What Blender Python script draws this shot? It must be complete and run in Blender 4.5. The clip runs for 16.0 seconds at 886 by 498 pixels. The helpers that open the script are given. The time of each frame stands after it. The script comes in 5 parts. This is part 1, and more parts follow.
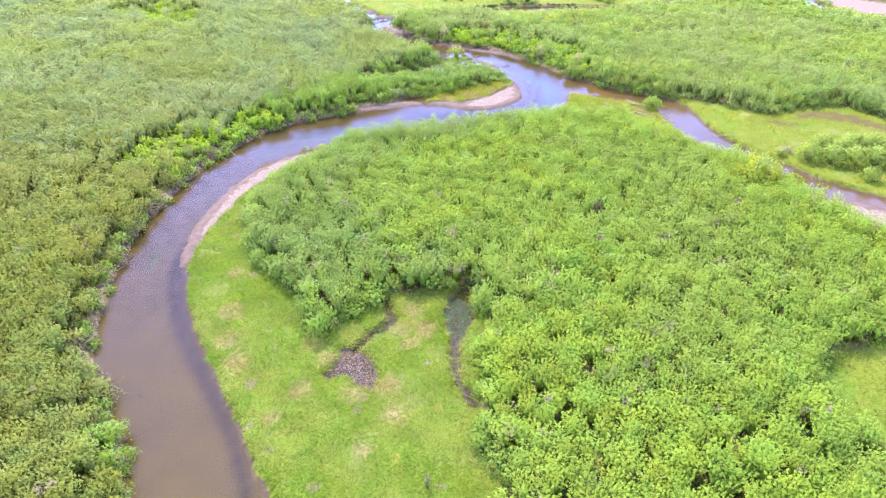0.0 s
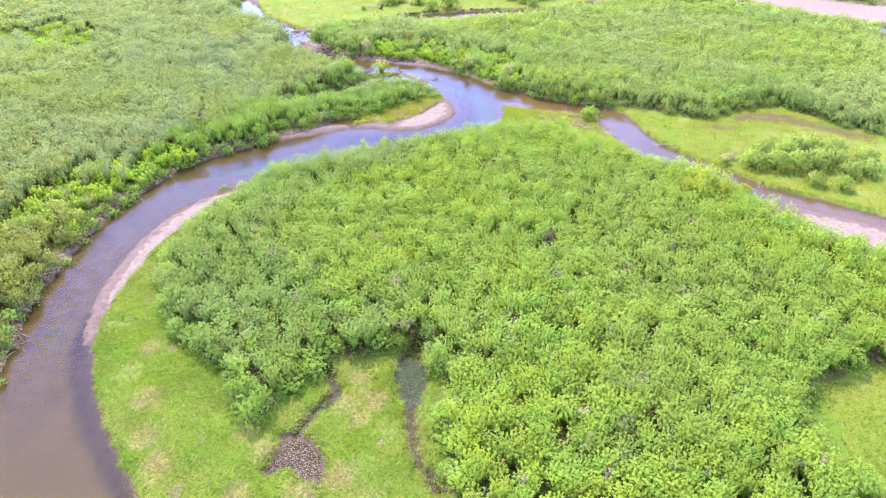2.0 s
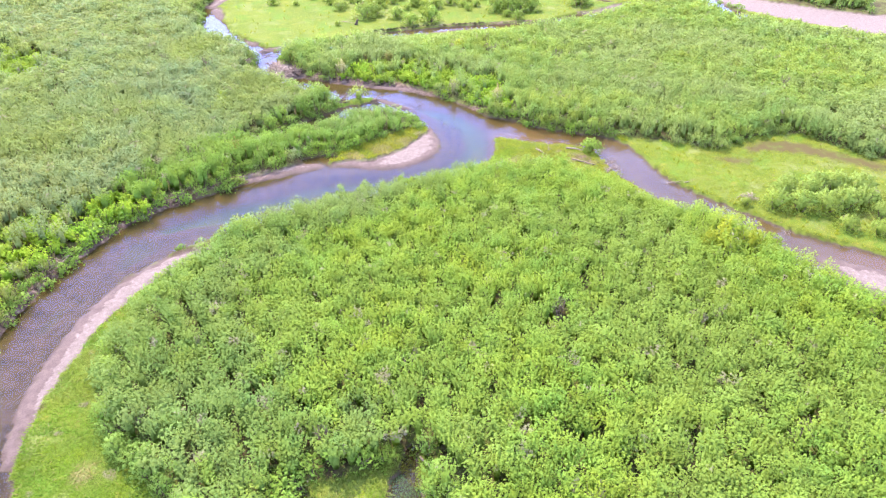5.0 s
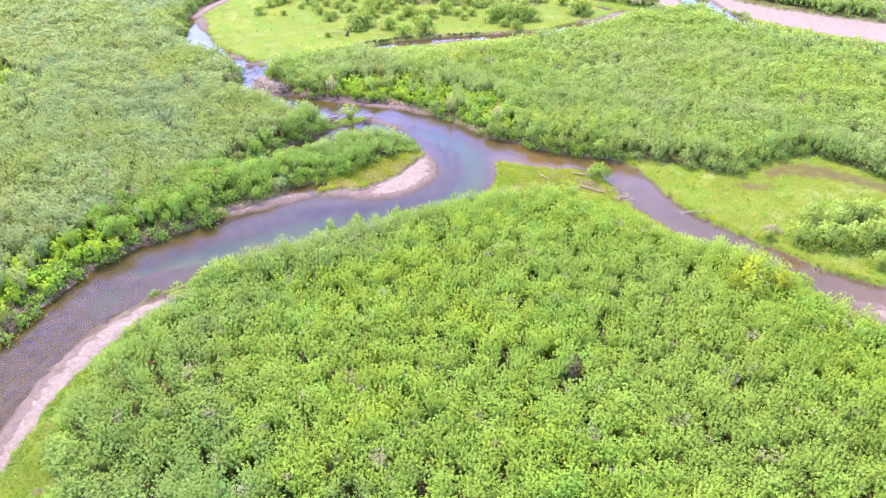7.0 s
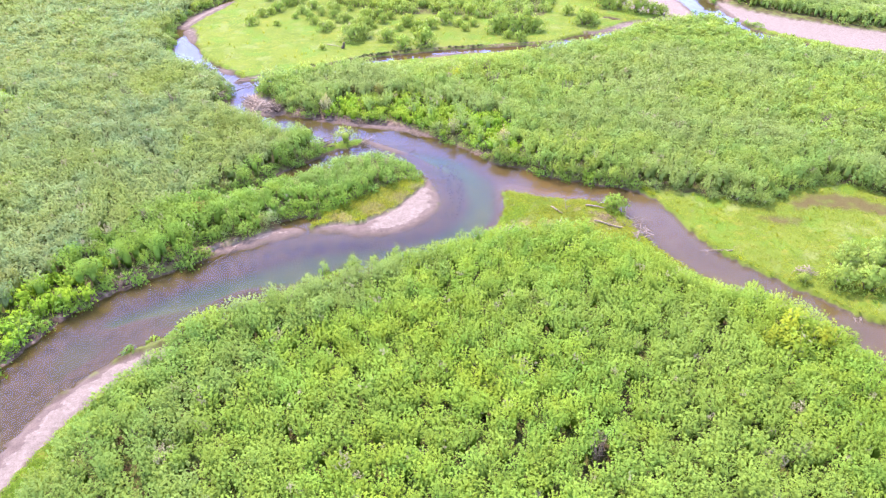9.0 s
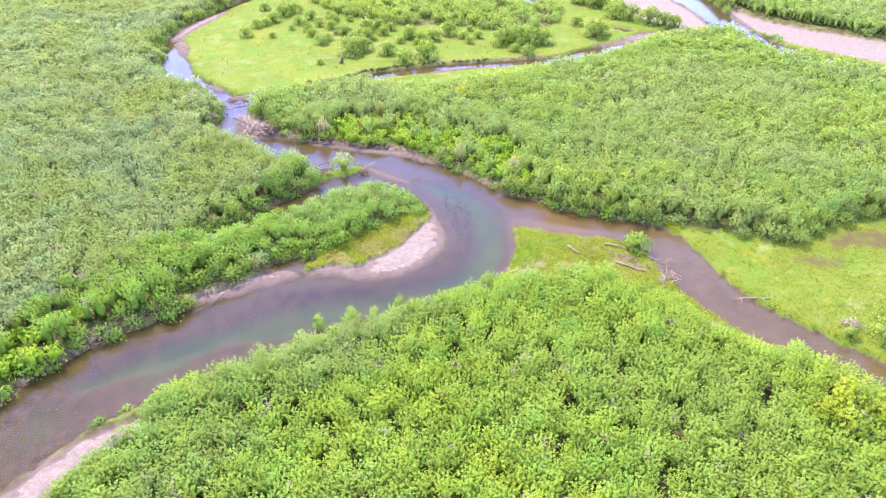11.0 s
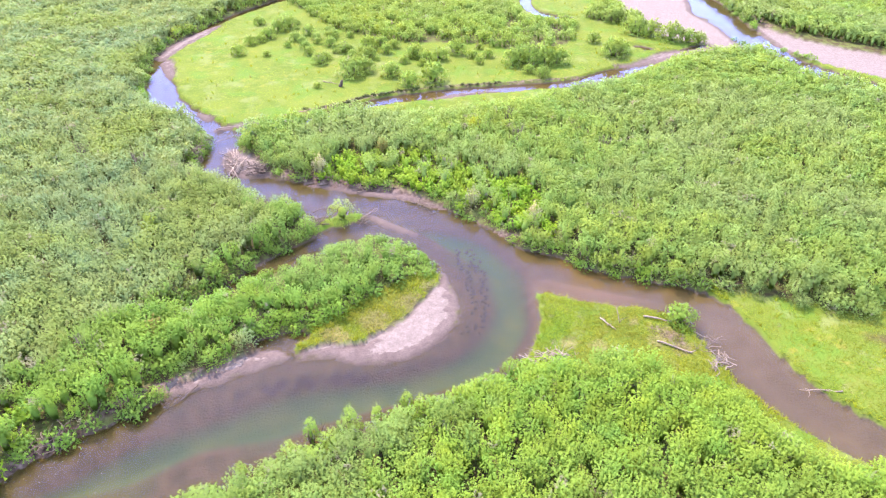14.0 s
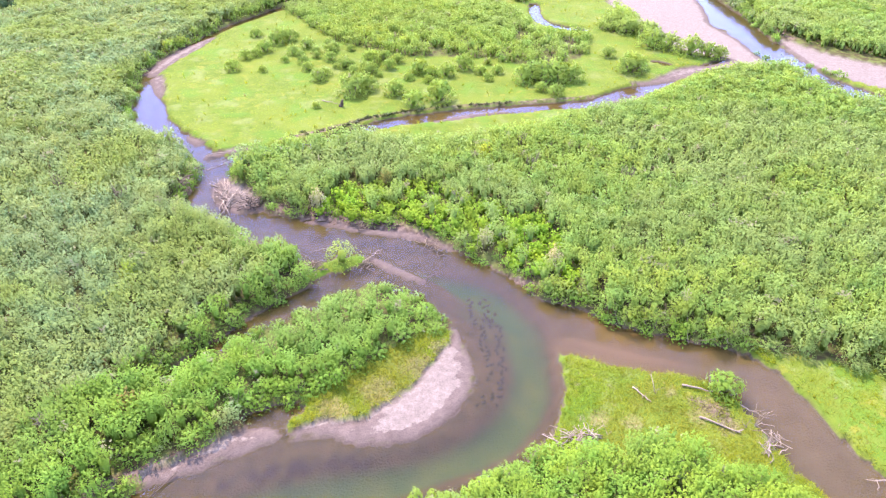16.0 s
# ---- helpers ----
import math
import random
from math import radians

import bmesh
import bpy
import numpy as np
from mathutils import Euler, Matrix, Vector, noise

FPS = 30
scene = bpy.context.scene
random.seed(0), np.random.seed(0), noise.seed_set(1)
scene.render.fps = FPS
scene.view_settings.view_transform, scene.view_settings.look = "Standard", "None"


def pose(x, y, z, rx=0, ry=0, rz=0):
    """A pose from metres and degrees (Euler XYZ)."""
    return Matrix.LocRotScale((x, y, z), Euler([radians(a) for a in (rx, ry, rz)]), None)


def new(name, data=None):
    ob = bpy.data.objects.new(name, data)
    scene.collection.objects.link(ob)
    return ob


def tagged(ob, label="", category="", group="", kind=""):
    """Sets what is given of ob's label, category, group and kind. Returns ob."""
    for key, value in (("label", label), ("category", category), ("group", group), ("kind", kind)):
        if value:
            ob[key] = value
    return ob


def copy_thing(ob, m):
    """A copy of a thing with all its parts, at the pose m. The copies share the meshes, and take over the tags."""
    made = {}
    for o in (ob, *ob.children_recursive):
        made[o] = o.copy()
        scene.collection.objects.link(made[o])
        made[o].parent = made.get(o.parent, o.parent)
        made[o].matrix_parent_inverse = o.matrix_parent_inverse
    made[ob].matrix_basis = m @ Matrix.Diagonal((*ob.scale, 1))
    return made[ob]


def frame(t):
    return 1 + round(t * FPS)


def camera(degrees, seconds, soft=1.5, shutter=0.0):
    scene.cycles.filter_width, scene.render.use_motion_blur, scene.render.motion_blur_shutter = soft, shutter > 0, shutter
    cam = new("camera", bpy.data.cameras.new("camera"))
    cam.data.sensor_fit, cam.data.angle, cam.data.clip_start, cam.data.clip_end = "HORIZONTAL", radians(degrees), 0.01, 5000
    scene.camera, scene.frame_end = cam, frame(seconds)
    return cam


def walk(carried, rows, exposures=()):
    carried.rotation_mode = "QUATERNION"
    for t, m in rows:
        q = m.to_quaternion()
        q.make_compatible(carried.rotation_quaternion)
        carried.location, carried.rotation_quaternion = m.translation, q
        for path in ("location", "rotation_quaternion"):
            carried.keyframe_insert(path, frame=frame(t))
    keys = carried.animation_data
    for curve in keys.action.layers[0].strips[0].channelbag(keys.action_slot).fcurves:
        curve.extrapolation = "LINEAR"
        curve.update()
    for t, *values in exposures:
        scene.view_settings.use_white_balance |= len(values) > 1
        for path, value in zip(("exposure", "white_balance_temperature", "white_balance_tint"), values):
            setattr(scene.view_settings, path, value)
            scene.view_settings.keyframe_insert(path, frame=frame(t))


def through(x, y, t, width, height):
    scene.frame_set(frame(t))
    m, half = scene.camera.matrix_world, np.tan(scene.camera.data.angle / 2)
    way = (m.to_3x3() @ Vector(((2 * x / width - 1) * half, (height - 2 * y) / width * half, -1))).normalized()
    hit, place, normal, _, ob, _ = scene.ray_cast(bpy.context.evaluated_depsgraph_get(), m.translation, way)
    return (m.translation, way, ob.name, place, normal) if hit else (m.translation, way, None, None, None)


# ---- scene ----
cam = camera(67.5, 16.0, soft=1.25)
METRES, EYE, TILT, LEAN, TURN = 70.4, 43.2, -0.6, 0.4, 0.0
ROWS = [
    (0.0, 0.0, 0.0, 0.0, 0.58, -33.21, -0.89),
    (0.5, -0.0028, 0.032, 0.0011, -0.43, -33.22, -0.83),
    (1.0, -0.0046, 0.0634, 0.0023, -2.11, -33.21, -0.7),
    (1.5, -0.0074, 0.0949, 0.0038, -4.47, -33.26, -0.54),
    (2.0, -0.01, 0.1246, 0.0054, -6.48, -33.29, -0.44),
    (2.5, -0.0121, 0.1571, 0.0067, -7.3, -33.3, -0.43),
    (3.0, -0.0122, 0.1891, 0.0075, -7.69, -33.3, -0.43),
    (3.5, -0.0113, 0.221, 0.0078, -7.99, -33.32, -0.4),
    (4.0, -0.0101, 0.2523, 0.0078, -8.25, -33.3, -0.41),
    (6.5, 0.0004, 0.401, 0.0104, -9.11, -33.3, -0.38),
    (7.0, 0.0022, 0.4302, 0.012, -9.32, -33.31, -0.39),
    (7.5, 0.0039, 0.4595, 0.013, -9.46, -33.32, -0.41),
    (8.0, 0.0062, 0.4894, 0.0139, -9.49, -33.33, -0.42),
    (8.5, 0.0087, 0.5197, 0.0153, -9.51, -33.35, -0.44),
    (9.0, 0.0105, 0.5506, 0.0168, -9.56, -33.32, -0.46),
    (11.5, 0.0227, 0.7051, 0.0223, -9.57, -33.3, -0.46),
    (12.0, 0.0252, 0.7354, 0.023, -9.54, -33.29, -0.48),
    (12.5, 0.0273, 0.7662, 0.0239, -9.5, -33.31, -0.49),
    (13.0, 0.0293, 0.7973, 0.0247, -9.48, -33.32, -0.51),
    (13.5, 0.0309, 0.829, 0.0261, -9.46, -33.35, -0.54),
    (14.0, 0.0329, 0.8612, 0.0274, -9.43, -33.37, -0.55),
    (14.5, 0.0346, 0.8942, 0.0282, -9.4, -33.38, -0.56),
    (15.0, 0.0364, 0.9281, 0.0297, -9.37, -33.42, -0.59),
    (15.5, 0.0385, 0.9622, 0.0303, -9.31, -33.4, -0.6),
    (16.0, 0.0398, 0.9971, 0.0312, -9.31, -33.4, -0.62),
]
walk(cam, [(t, pose(0, 0, EYE, TILT, LEAN, TURN) @ pose(METRES * x, METRES * y, METRES * z, 90 + pitch, roll, yaw)) for t, x, y, z, yaw, pitch, roll in ROWS], exposures=[(0.0, 3.77, 7450, 30), (16.0, 3.77, 7450, 30)])

# ---- world, sun, exposure ----
SUN_ELEVATION, SUN_AZIMUTH = 54.0, -19.0  # azimuth clockwise from +y
world = bpy.data.worlds.new("sky")
scene.world = world
world.use_nodes = True
wn = world.node_tree
sky = wn.nodes.new("ShaderNodeTexSky")
sky.sky_type, sky.sun_disc = "NISHITA", False
sky.dust_density, sky.ozone_density = 0.1, 6.0
sky.sun_elevation, sky.sun_rotation = radians(SUN_ELEVATION), radians(SUN_AZIMUTH % 360)
deeper = wn.nodes.new("ShaderNodeHueSaturation")
deeper.inputs["Saturation"].default_value = 0.8
wn.links.new(sky.outputs["Color"], deeper.inputs["Color"])
wn.links.new(deeper.outputs["Color"], wn.nodes["Background"].inputs["Color"])
wn.nodes["Background"].inputs["Strength"].default_value = 0.15
lamp = bpy.data.lights.new("sun", "SUN")
lamp.energy, lamp.angle, lamp.color = 1.3, radians(0.5), (1.0, 0.95, 0.87)
sun = new("sun", lamp)
sun.rotation_euler = Euler((radians(90 - SUN_ELEVATION), 0, radians(180 - SUN_AZIMUTH)))


# ---- materials ----
def material(name, roughness=0.8):
    m = bpy.data.materials.new(name)
    m.use_nodes = True
    t = m.node_tree
    b = t.nodes["Principled BSDF"]
    b.inputs["Roughness"].default_value = roughness
    b.inputs["Specular IOR Level"].default_value = 0.25
    return m, t, b


def node(t, kind, **values):
    n = t.nodes.new(kind)
    for key, value in values.items():
        n.inputs[key.replace("_", " ")].default_value = value
    return n


def noise_at(t, scale, detail=3.0, where=None, rough=0.55):
    n = node(t, "ShaderNodeTexNoise", Scale=scale, Detail=detail, Roughness=rough)
    if where is not None:
        t.links.new(where, n.inputs["Vector"])
    return n.outputs["Fac"]


def ramp(t, fac, stops):
    n = t.nodes.new("ShaderNodeValToRGB")
    while len(n.color_ramp.elements) < len(stops):
        n.color_ramp.elements.new(0.5)
    for e, (at, colour) in zip(n.color_ramp.elements, stops):
        e.position = at
        e.color = (*colour, 1) if isinstance(colour, tuple) else (colour, colour, colour, 1)
    t.links.new(fac, n.inputs["Fac"])
    return n.outputs["Color"]


def blend(t, fac, a, b, kind="MIX"):
    n = t.nodes.new("ShaderNodeMix")
    n.data_type, n.blend_type = "RGBA", kind
    for socket, value in ((n.inputs[0], fac), (n.inputs[6], a), (n.inputs[7], b)):
        if isinstance(value, tuple):
            socket.default_value = (*value, 1)
        elif isinstance(value, float):
            socket.default_value = value
        else:
            t.links.new(value, socket)
    return n.outputs[2]


def span(t, value, low, high, to_low=0.0, to_high=1.0):
    n = node(t, "ShaderNodeMapRange", From_Min=low, From_Max=high, To_Min=to_low, To_Max=to_high)
    t.links.new(value, n.inputs["Value"])
    return n.outputs["Result"]


def times(t, a, b):
    n = t.nodes.new("ShaderNodeMath")
    n.operation = "MULTIPLY"
    t.links.new(a, n.inputs[0])
    t.links.new(b, n.inputs[1])
    return n.outputs[0]


def bump(t, b, height, strength, distance):
    n = node(t, "ShaderNodeBump", Strength=strength, Distance=distance)
    t.links.new(height, n.inputs["Height"])
    t.links.new(n.outputs["Normal"], b.inputs["Normal"])


def attribute(t, name):
    n = t.nodes.new("ShaderNodeAttribute")
    n.attribute_name = name
    return n.outputs["Fac"]


def leaf_material(name, dark, mid, light, grey, patch=0.05, through=0.35):
    """Leaves: colour from one leaf to the next, from bush to bush, and over wide stands."""
    m, t, b = material(name, 0.75)
    b.inputs["Specular IOR Level"].default_value = 0.08
    geo = t.nodes.new("ShaderNodeNewGeometry")
    leaf = ramp(t, geo.outputs["Random Per Island"], ((0.0, dark), (0.5, mid), (1.0, light)))
    stand = span(t, noise_at(t, patch, 3.0, geo.outputs["Position"]), 0.44, 0.62)
    bush = span(t, noise_at(t, 0.35, 2.0, geo.outputs["Position"]), 0.3, 0.7, 0.84, 1.16)
    hue = ramp(t, noise_at(t, 0.42, 2.0, geo.outputs["Position"]), ((0.3, (0.8, 0.98, 1.16)), (0.5, (0.98, 1.0, 1.0)), (0.7, (1.14, 1.02, 0.86))))
    leaf = blend(t, 1.0, leaf, hue, "MULTIPLY")
    drift = ramp(t, noise_at(t, 0.035, 3.0, geo.outputs["Position"]), ((0.36, (0.94, 0.99, 1.1)), (0.5, (1.0, 1.0, 1.0)), (0.64, (1.06, 1.01, 0.92))))
    leaf = blend(t, 1.0, leaf, drift, "MULTIPLY")
    col = blend(t, stand, leaf, blend(t, 0.75, leaf, grey))
    dead = span(t, noise_at(t, 0.5, 1.0, geo.outputs["Position"]), 0.69, 0.74, 0.0, 0.75)
    col = blend(t, dead, col, (0.2, 0.165, 0.13))
    gain = t.nodes.new("ShaderNodeVectorMath")
    gain.operation = "SCALE"
    t.links.new(col, gain.inputs[0])
    t.links.new(bush, gain.inputs["Scale"])
    col = gain.outputs[0]
    t.links.new(col, b.inputs["Base Color"])
    shine = t.nodes.new("ShaderNodeBsdfTranslucent")
    warm = blend(t, 1.0, col, (1.08, 1.1, 0.84), "MULTIPLY")
    t.links.new(warm, shine.inputs["Color"])
    mix = node(t, "ShaderNodeMixShader", Fac=through)
    t.links.new(b.outputs[0], mix.inputs[1])
    t.links.new(shine.outputs[0], mix.inputs[2])
    t.links.new(mix.outputs[0], t.nodes["Material Output"].inputs["Surface"])
    return m


WILLOW = leaf_material("willow_leaves", (0.121, 0.205, 0.025), (0.138, 0.227, 0.029), (0.152, 0.249, 0.033), (0.135, 0.213, 0.040), through=0.45)
MIXED = leaf_material("mixed_willow_leaves", (0.127, 0.200, 0.037), (0.142, 0.223, 0.044), (0.161, 0.244, 0.051), (0.149, 0.210, 0.069), through=0.45)
SILVER = leaf_material("silver_willow_leaves", (0.127, 0.180, 0.066), (0.143, 0.200, 0.075), (0.159, 0.220, 0.086), (0.143, 0.200, 0.039), through=0.45)
BANKSIDE = leaf_material("bankside_willow_leaves", (0.100, 0.192, 0.025), (0.115, 0.215, 0.030), (0.132, 0.235, 0.035), (0.123, 0.204, 0.047), through=0.45)
DEEP = leaf_material("deep_green_willow_leaves", (0.095, 0.167, 0.029), (0.116, 0.197, 0.034), (0.139, 0.226, 0.042), (0.125, 0.186, 0.051), through=0.45)
OLIVE = leaf_material("olive_willow_leaves", (0.111, 0.147, 0.026), (0.129, 0.166, 0.030), (0.145, 0.183, 0.036), (0.130, 0.158, 0.043), through=0.45)
YELLOW = leaf_material("yellow_green_leaves", (0.143, 0.195, 0.018), (0.165, 0.225, 0.022), (0.188, 0.251, 0.028), (0.150, 0.210, 0.030), through=0.45)
CREAM = leaf_material("cream_blossom", (0.192, 0.208, 0.080), (0.240, 0.240, 0.120), (0.304, 0.280, 0.192), (0.176, 0.216, 0.048), through=0.5)
RUSTY = leaf_material("rusty_leaves", (0.136, 0.128, 0.032), (0.176, 0.136, 0.040), (0.208, 0.160, 0.056), (0.144, 0.160, 0.040), through=0.5)
BUSH = leaf_material("bush_leaves", (0.130, 0.197, 0.031), (0.158, 0.233, 0.037), (0.184, 0.263, 0.046), (0.159, 0.230, 0.054), through=0.45)
HERB = leaf_material("herb_leaves", (0.109, 0.218, 0.015), (0.153, 0.273, 0.022), (0.207, 0.321, 0.033), (0.182, 0.265, 0.044), through=0.5)
BLADE = leaf_material("grass_blades", (0.112, 0.165, 0.009), (0.139, 0.185, 0.012), (0.169, 0.197, 0.016), (0.169, 0.179, 0.022), 0.12, through=0.55)
LUSH_BLADE = leaf_material("lush_grass_blades", (0.064, 0.139, 0.011), (0.086, 0.166, 0.014), (0.117, 0.188, 0.021), (0.156, 0.194, 0.046), 0.17, through=0.5)
STRAW = leaf_material("straw_blades", (0.116, 0.114, 0.035), (0.151, 0.139, 0.052), (0.187, 0.161, 0.075), (0.151, 0.149, 0.045), 0.12)
TURF = leaf_material("shaded_turf", (0.03, 0.042, 0.012), (0.05, 0.06, 0.018), (0.075, 0.085, 0.026), (0.06, 0.055, 0.03), through=0.3)
CONIFER = leaf_material("dark_needles", (0.02, 0.05, 0.02), (0.03, 0.07, 0.025), (0.05, 0.09, 0.03), (0.03, 0.06, 0.03))


def wood_material(name, dark, light):
    m, t, b = material(name, 0.85)
    geo = t.nodes.new("ShaderNodeNewGeometry")
    info = t.nodes.new("ShaderNodeObjectInfo")
    fac = noise_at(t, 7.0, 5.0, geo.outputs["Position"])
    col = ramp(t, fac, ((0.3, dark), (0.7, light)))
    shade = span(t, info.outputs["Random"], 0.0, 1.0, 0.7, 1.15)
    gain = t.nodes.new("ShaderNodeVectorMath")
    gain.operation = "SCALE"
    t.links.new(col, gain.inputs[0])
    t.links.new(shade, gain.inputs["Scale"])
    t.links.new(gain.outputs[0], b.inputs["Base Color"])
    bump(t, b, noise_at(t, 30.0, 4.0, geo.outputs["Position"]), 0.6, 0.02)
    return m


BLEACHED = wood_material("bleached_wood", (0.11, 0.08, 0.062), (0.24, 0.19, 0.155))
TWIG = wood_material("grey_twigs", (0.06, 0.043, 0.028), (0.15, 0.115, 0.082))
SUNKEN = wood_material("sunken_weed", (0.006, 0.006, 0.004), (0.016, 0.014, 0.01))
WETWOOD = wood_material("wet_dark_wood", (0.03, 0.022, 0.018), (0.09, 0.065, 0.05))


def ground_material():
    m, t, b = material("ground_soil", 0.95)
    b.inputs["Specular IOR Level"].default_value = 0.06
    geo = t.nodes.new("ShaderNodeNewGeometry")
    at = geo.outputs["Position"]
    xyz = t.nodes.new("ShaderNodeSeparateXYZ")
    t.links.new(at, xyz.inputs[0])
    z = xyz.outputs["Z"]
    fine, mid, wide = noise_at(t, 5.0, 5.0, at), noise_at(t, 0.8, 4.0, at), noise_at(t, 0.09, 3.0, at)
    under = blend(t, span(t, mid, 0.4, 0.6), (0.035, 0.028, 0.014), (0.06, 0.075, 0.02))
    lush = ramp(t, fine, ((0.3, (0.044, 0.081, 0.009)), (0.7, (0.062, 0.097, 0.013))))
    pale = ramp(t, fine, ((0.3, (0.067, 0.095, 0.010)), (0.7, (0.087, 0.107, 0.017))))
    gold = ramp(t, noise_at(t, 0.55, 7.0, at, 0.72), ((0.36, (0.042, 0.07, 0.008)), (0.5, (0.06, 0.088, 0.011)), (0.64, (0.078, 0.097, 0.017))))
    lush = blend(t, attribute(t, "gold"), lush, gold)
    meadow = blend(t, span(t, wide, 0.46, 0.66), lush, pale)
    straw = times(t, span(t, mid, 0.56, 0.66), span(t, noise_at(t, 0.2, 2.0, at), 0.5, 0.6))
    meadow = blend(t, span(t, noise_at(t, 1.7, 5.0, at), 0.3, 0.7, 0.0, 0.35), meadow, (0.05, 0.085, 0.012))
    meadow = blend(t, span(t, noise_at(t, 0.16, 4.0, at, 0.6), 0.52, 0.62, 0.0, 0.7), meadow, (0.045, 0.098, 0.012))
    meadow = blend(t, span(t, noise_at(t, 0.23, 5.0, at, 0.65), 0.54, 0.64, 0.0, 0.6), meadow, (0.098, 0.118, 0.04))
    meadow = blend(t, straw, meadow, (0.098, 0.107, 0.018))
    meadow = blend(t, times(t, attribute(t, "straw"), span(t, fine, 0.35, 0.6)), meadow, (0.14, 0.128, 0.05))
    meadow = blend(t, times(t, attribute(t, "bog"), span(t, mid, 0.28, 0.5, 0.35, 1.0)), meadow, (0.05, 0.041, 0.016))
    land = blend(t, attribute(t, "meadow"), under, meadow)
    dry = ramp(t, noise_at(t, 2.2, 7.0, at, 0.6), ((0.3, (0.09, 0.072, 0.065)), (0.5, (0.11, 0.089, 0.08)), (0.7, (0.14, 0.117, 0.106))))
    damp = ramp(t, noise_at(t, 1.3, 6.0, at, 0.5), ((0.3, (0.062, 0.047, 0.042)), (0.5, (0.074, 0.056, 0.051)), (0.7, (0.088, 0.067, 0.06))))
    wash = ramp(t, fine, ((0.3, (0.042, 0.03, 0.028)), (0.7, (0.072, 0.053, 0.048))))
    pebble = ramp(t, noise_at(t, 9.0, 3.0, at, 0.7), ((0.35, 0.72), (0.5, 1.0), (0.68, 1.12)))
    ragged = t.nodes.new("ShaderNodeMath")
    ragged.operation = "MULTIPLY_ADD"
    t.links.new(noise_at(t, 0.9, 6.0, at, 0.62), ragged.inputs[0])
    ragged.inputs[1].default_value = 2.4
    t.links.new(attribute(t, "crest"), ragged.inputs[2])
    sand = blend(t, span(t, attribute(t, "crest"), 0.06, 0.3), wash, damp)
    sand = blend(t, span(t, ragged.outputs[0], 2.4, 2.6), sand, dry)
    sand = blend(t, 0.8, sand, blend(t, 1.0, sand, pebble, "MULTIPLY"))
    mud = ramp(t, fine, ((0.3, (0.03, 0.023, 0.016)), (0.7, (0.07, 0.053, 0.04))))
    jag = t.nodes.new("ShaderNodeMath")
    jag.operation = "MULTIPLY_ADD"
    t.links.new(mid, jag.inputs[0])
    jag.inputs[1].default_value = -0.35
    t.links.new(z, jag.inputs[2])
    land = blend(t, span(t, jag.outputs[0], -0.08, 0.02), mud, land)
    scar = ramp(t, noise_at(t, 1.6, 5.0, at), ((0.35, (0.02, 0.014, 0.01)), (0.52, (0.075, 0.052, 0.041)), (0.7, (0.17, 0.125, 0.105))))
    land = blend(t, attribute(t, "scar"), land, scar)
    land = blend(t, attribute(t, "sand"), land, sand)
    shoal = ramp(t, noise_at(t, 0.7, 8.0, at, 0.68), ((0.28, (0.028, 0.024, 0.015)), (0.48, (0.052, 0.041, 0.026)), (0.68, (0.072, 0.058, 0.038))))
    deep = ramp(t, noise_at(t, 0.25, 4.0, at), ((0.35, (0.022, 0.062, 0.026)), (0.65, (0.048, 0.08, 0.03))))
    bed = blend(t, span(t, z, -1.35, -0.7), deep, shoal)
    bed = blend(t, attribute(t, "silty"), bed, ramp(t, noise_at(t, 0.3, 4.0, at), ((0.3, (0.062, 0.055, 0.026)), (0.7, (0.08, 0.07, 0.033)))))
    # the east branch's pale purple reflection, put into the bed colour
    bed = blend(t, attribute(t, "rosy"), bed, ramp(t, noise_at(t, 0.5, 6.0, at, 0.6), ((0.3, (0.085, 0.066, 0.06)), (0.7, (0.125, 0.1, 0.092)))))
    rust = times(t, attribute(t, "rust"), span(t, z, -0.9, -0.2))
    bed = blend(t, rust, bed, (0.13, 0.088, 0.068))
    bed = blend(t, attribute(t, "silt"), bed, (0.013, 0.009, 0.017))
    col = blend(t, span(t, z, -0.03, 0.02), bed, land)
    t.links.new(col, b.inputs["Base Color"])
    bump(t, b, noise_at(t, 6.0, 6.0, at), 0.8, 0.12)
    return m


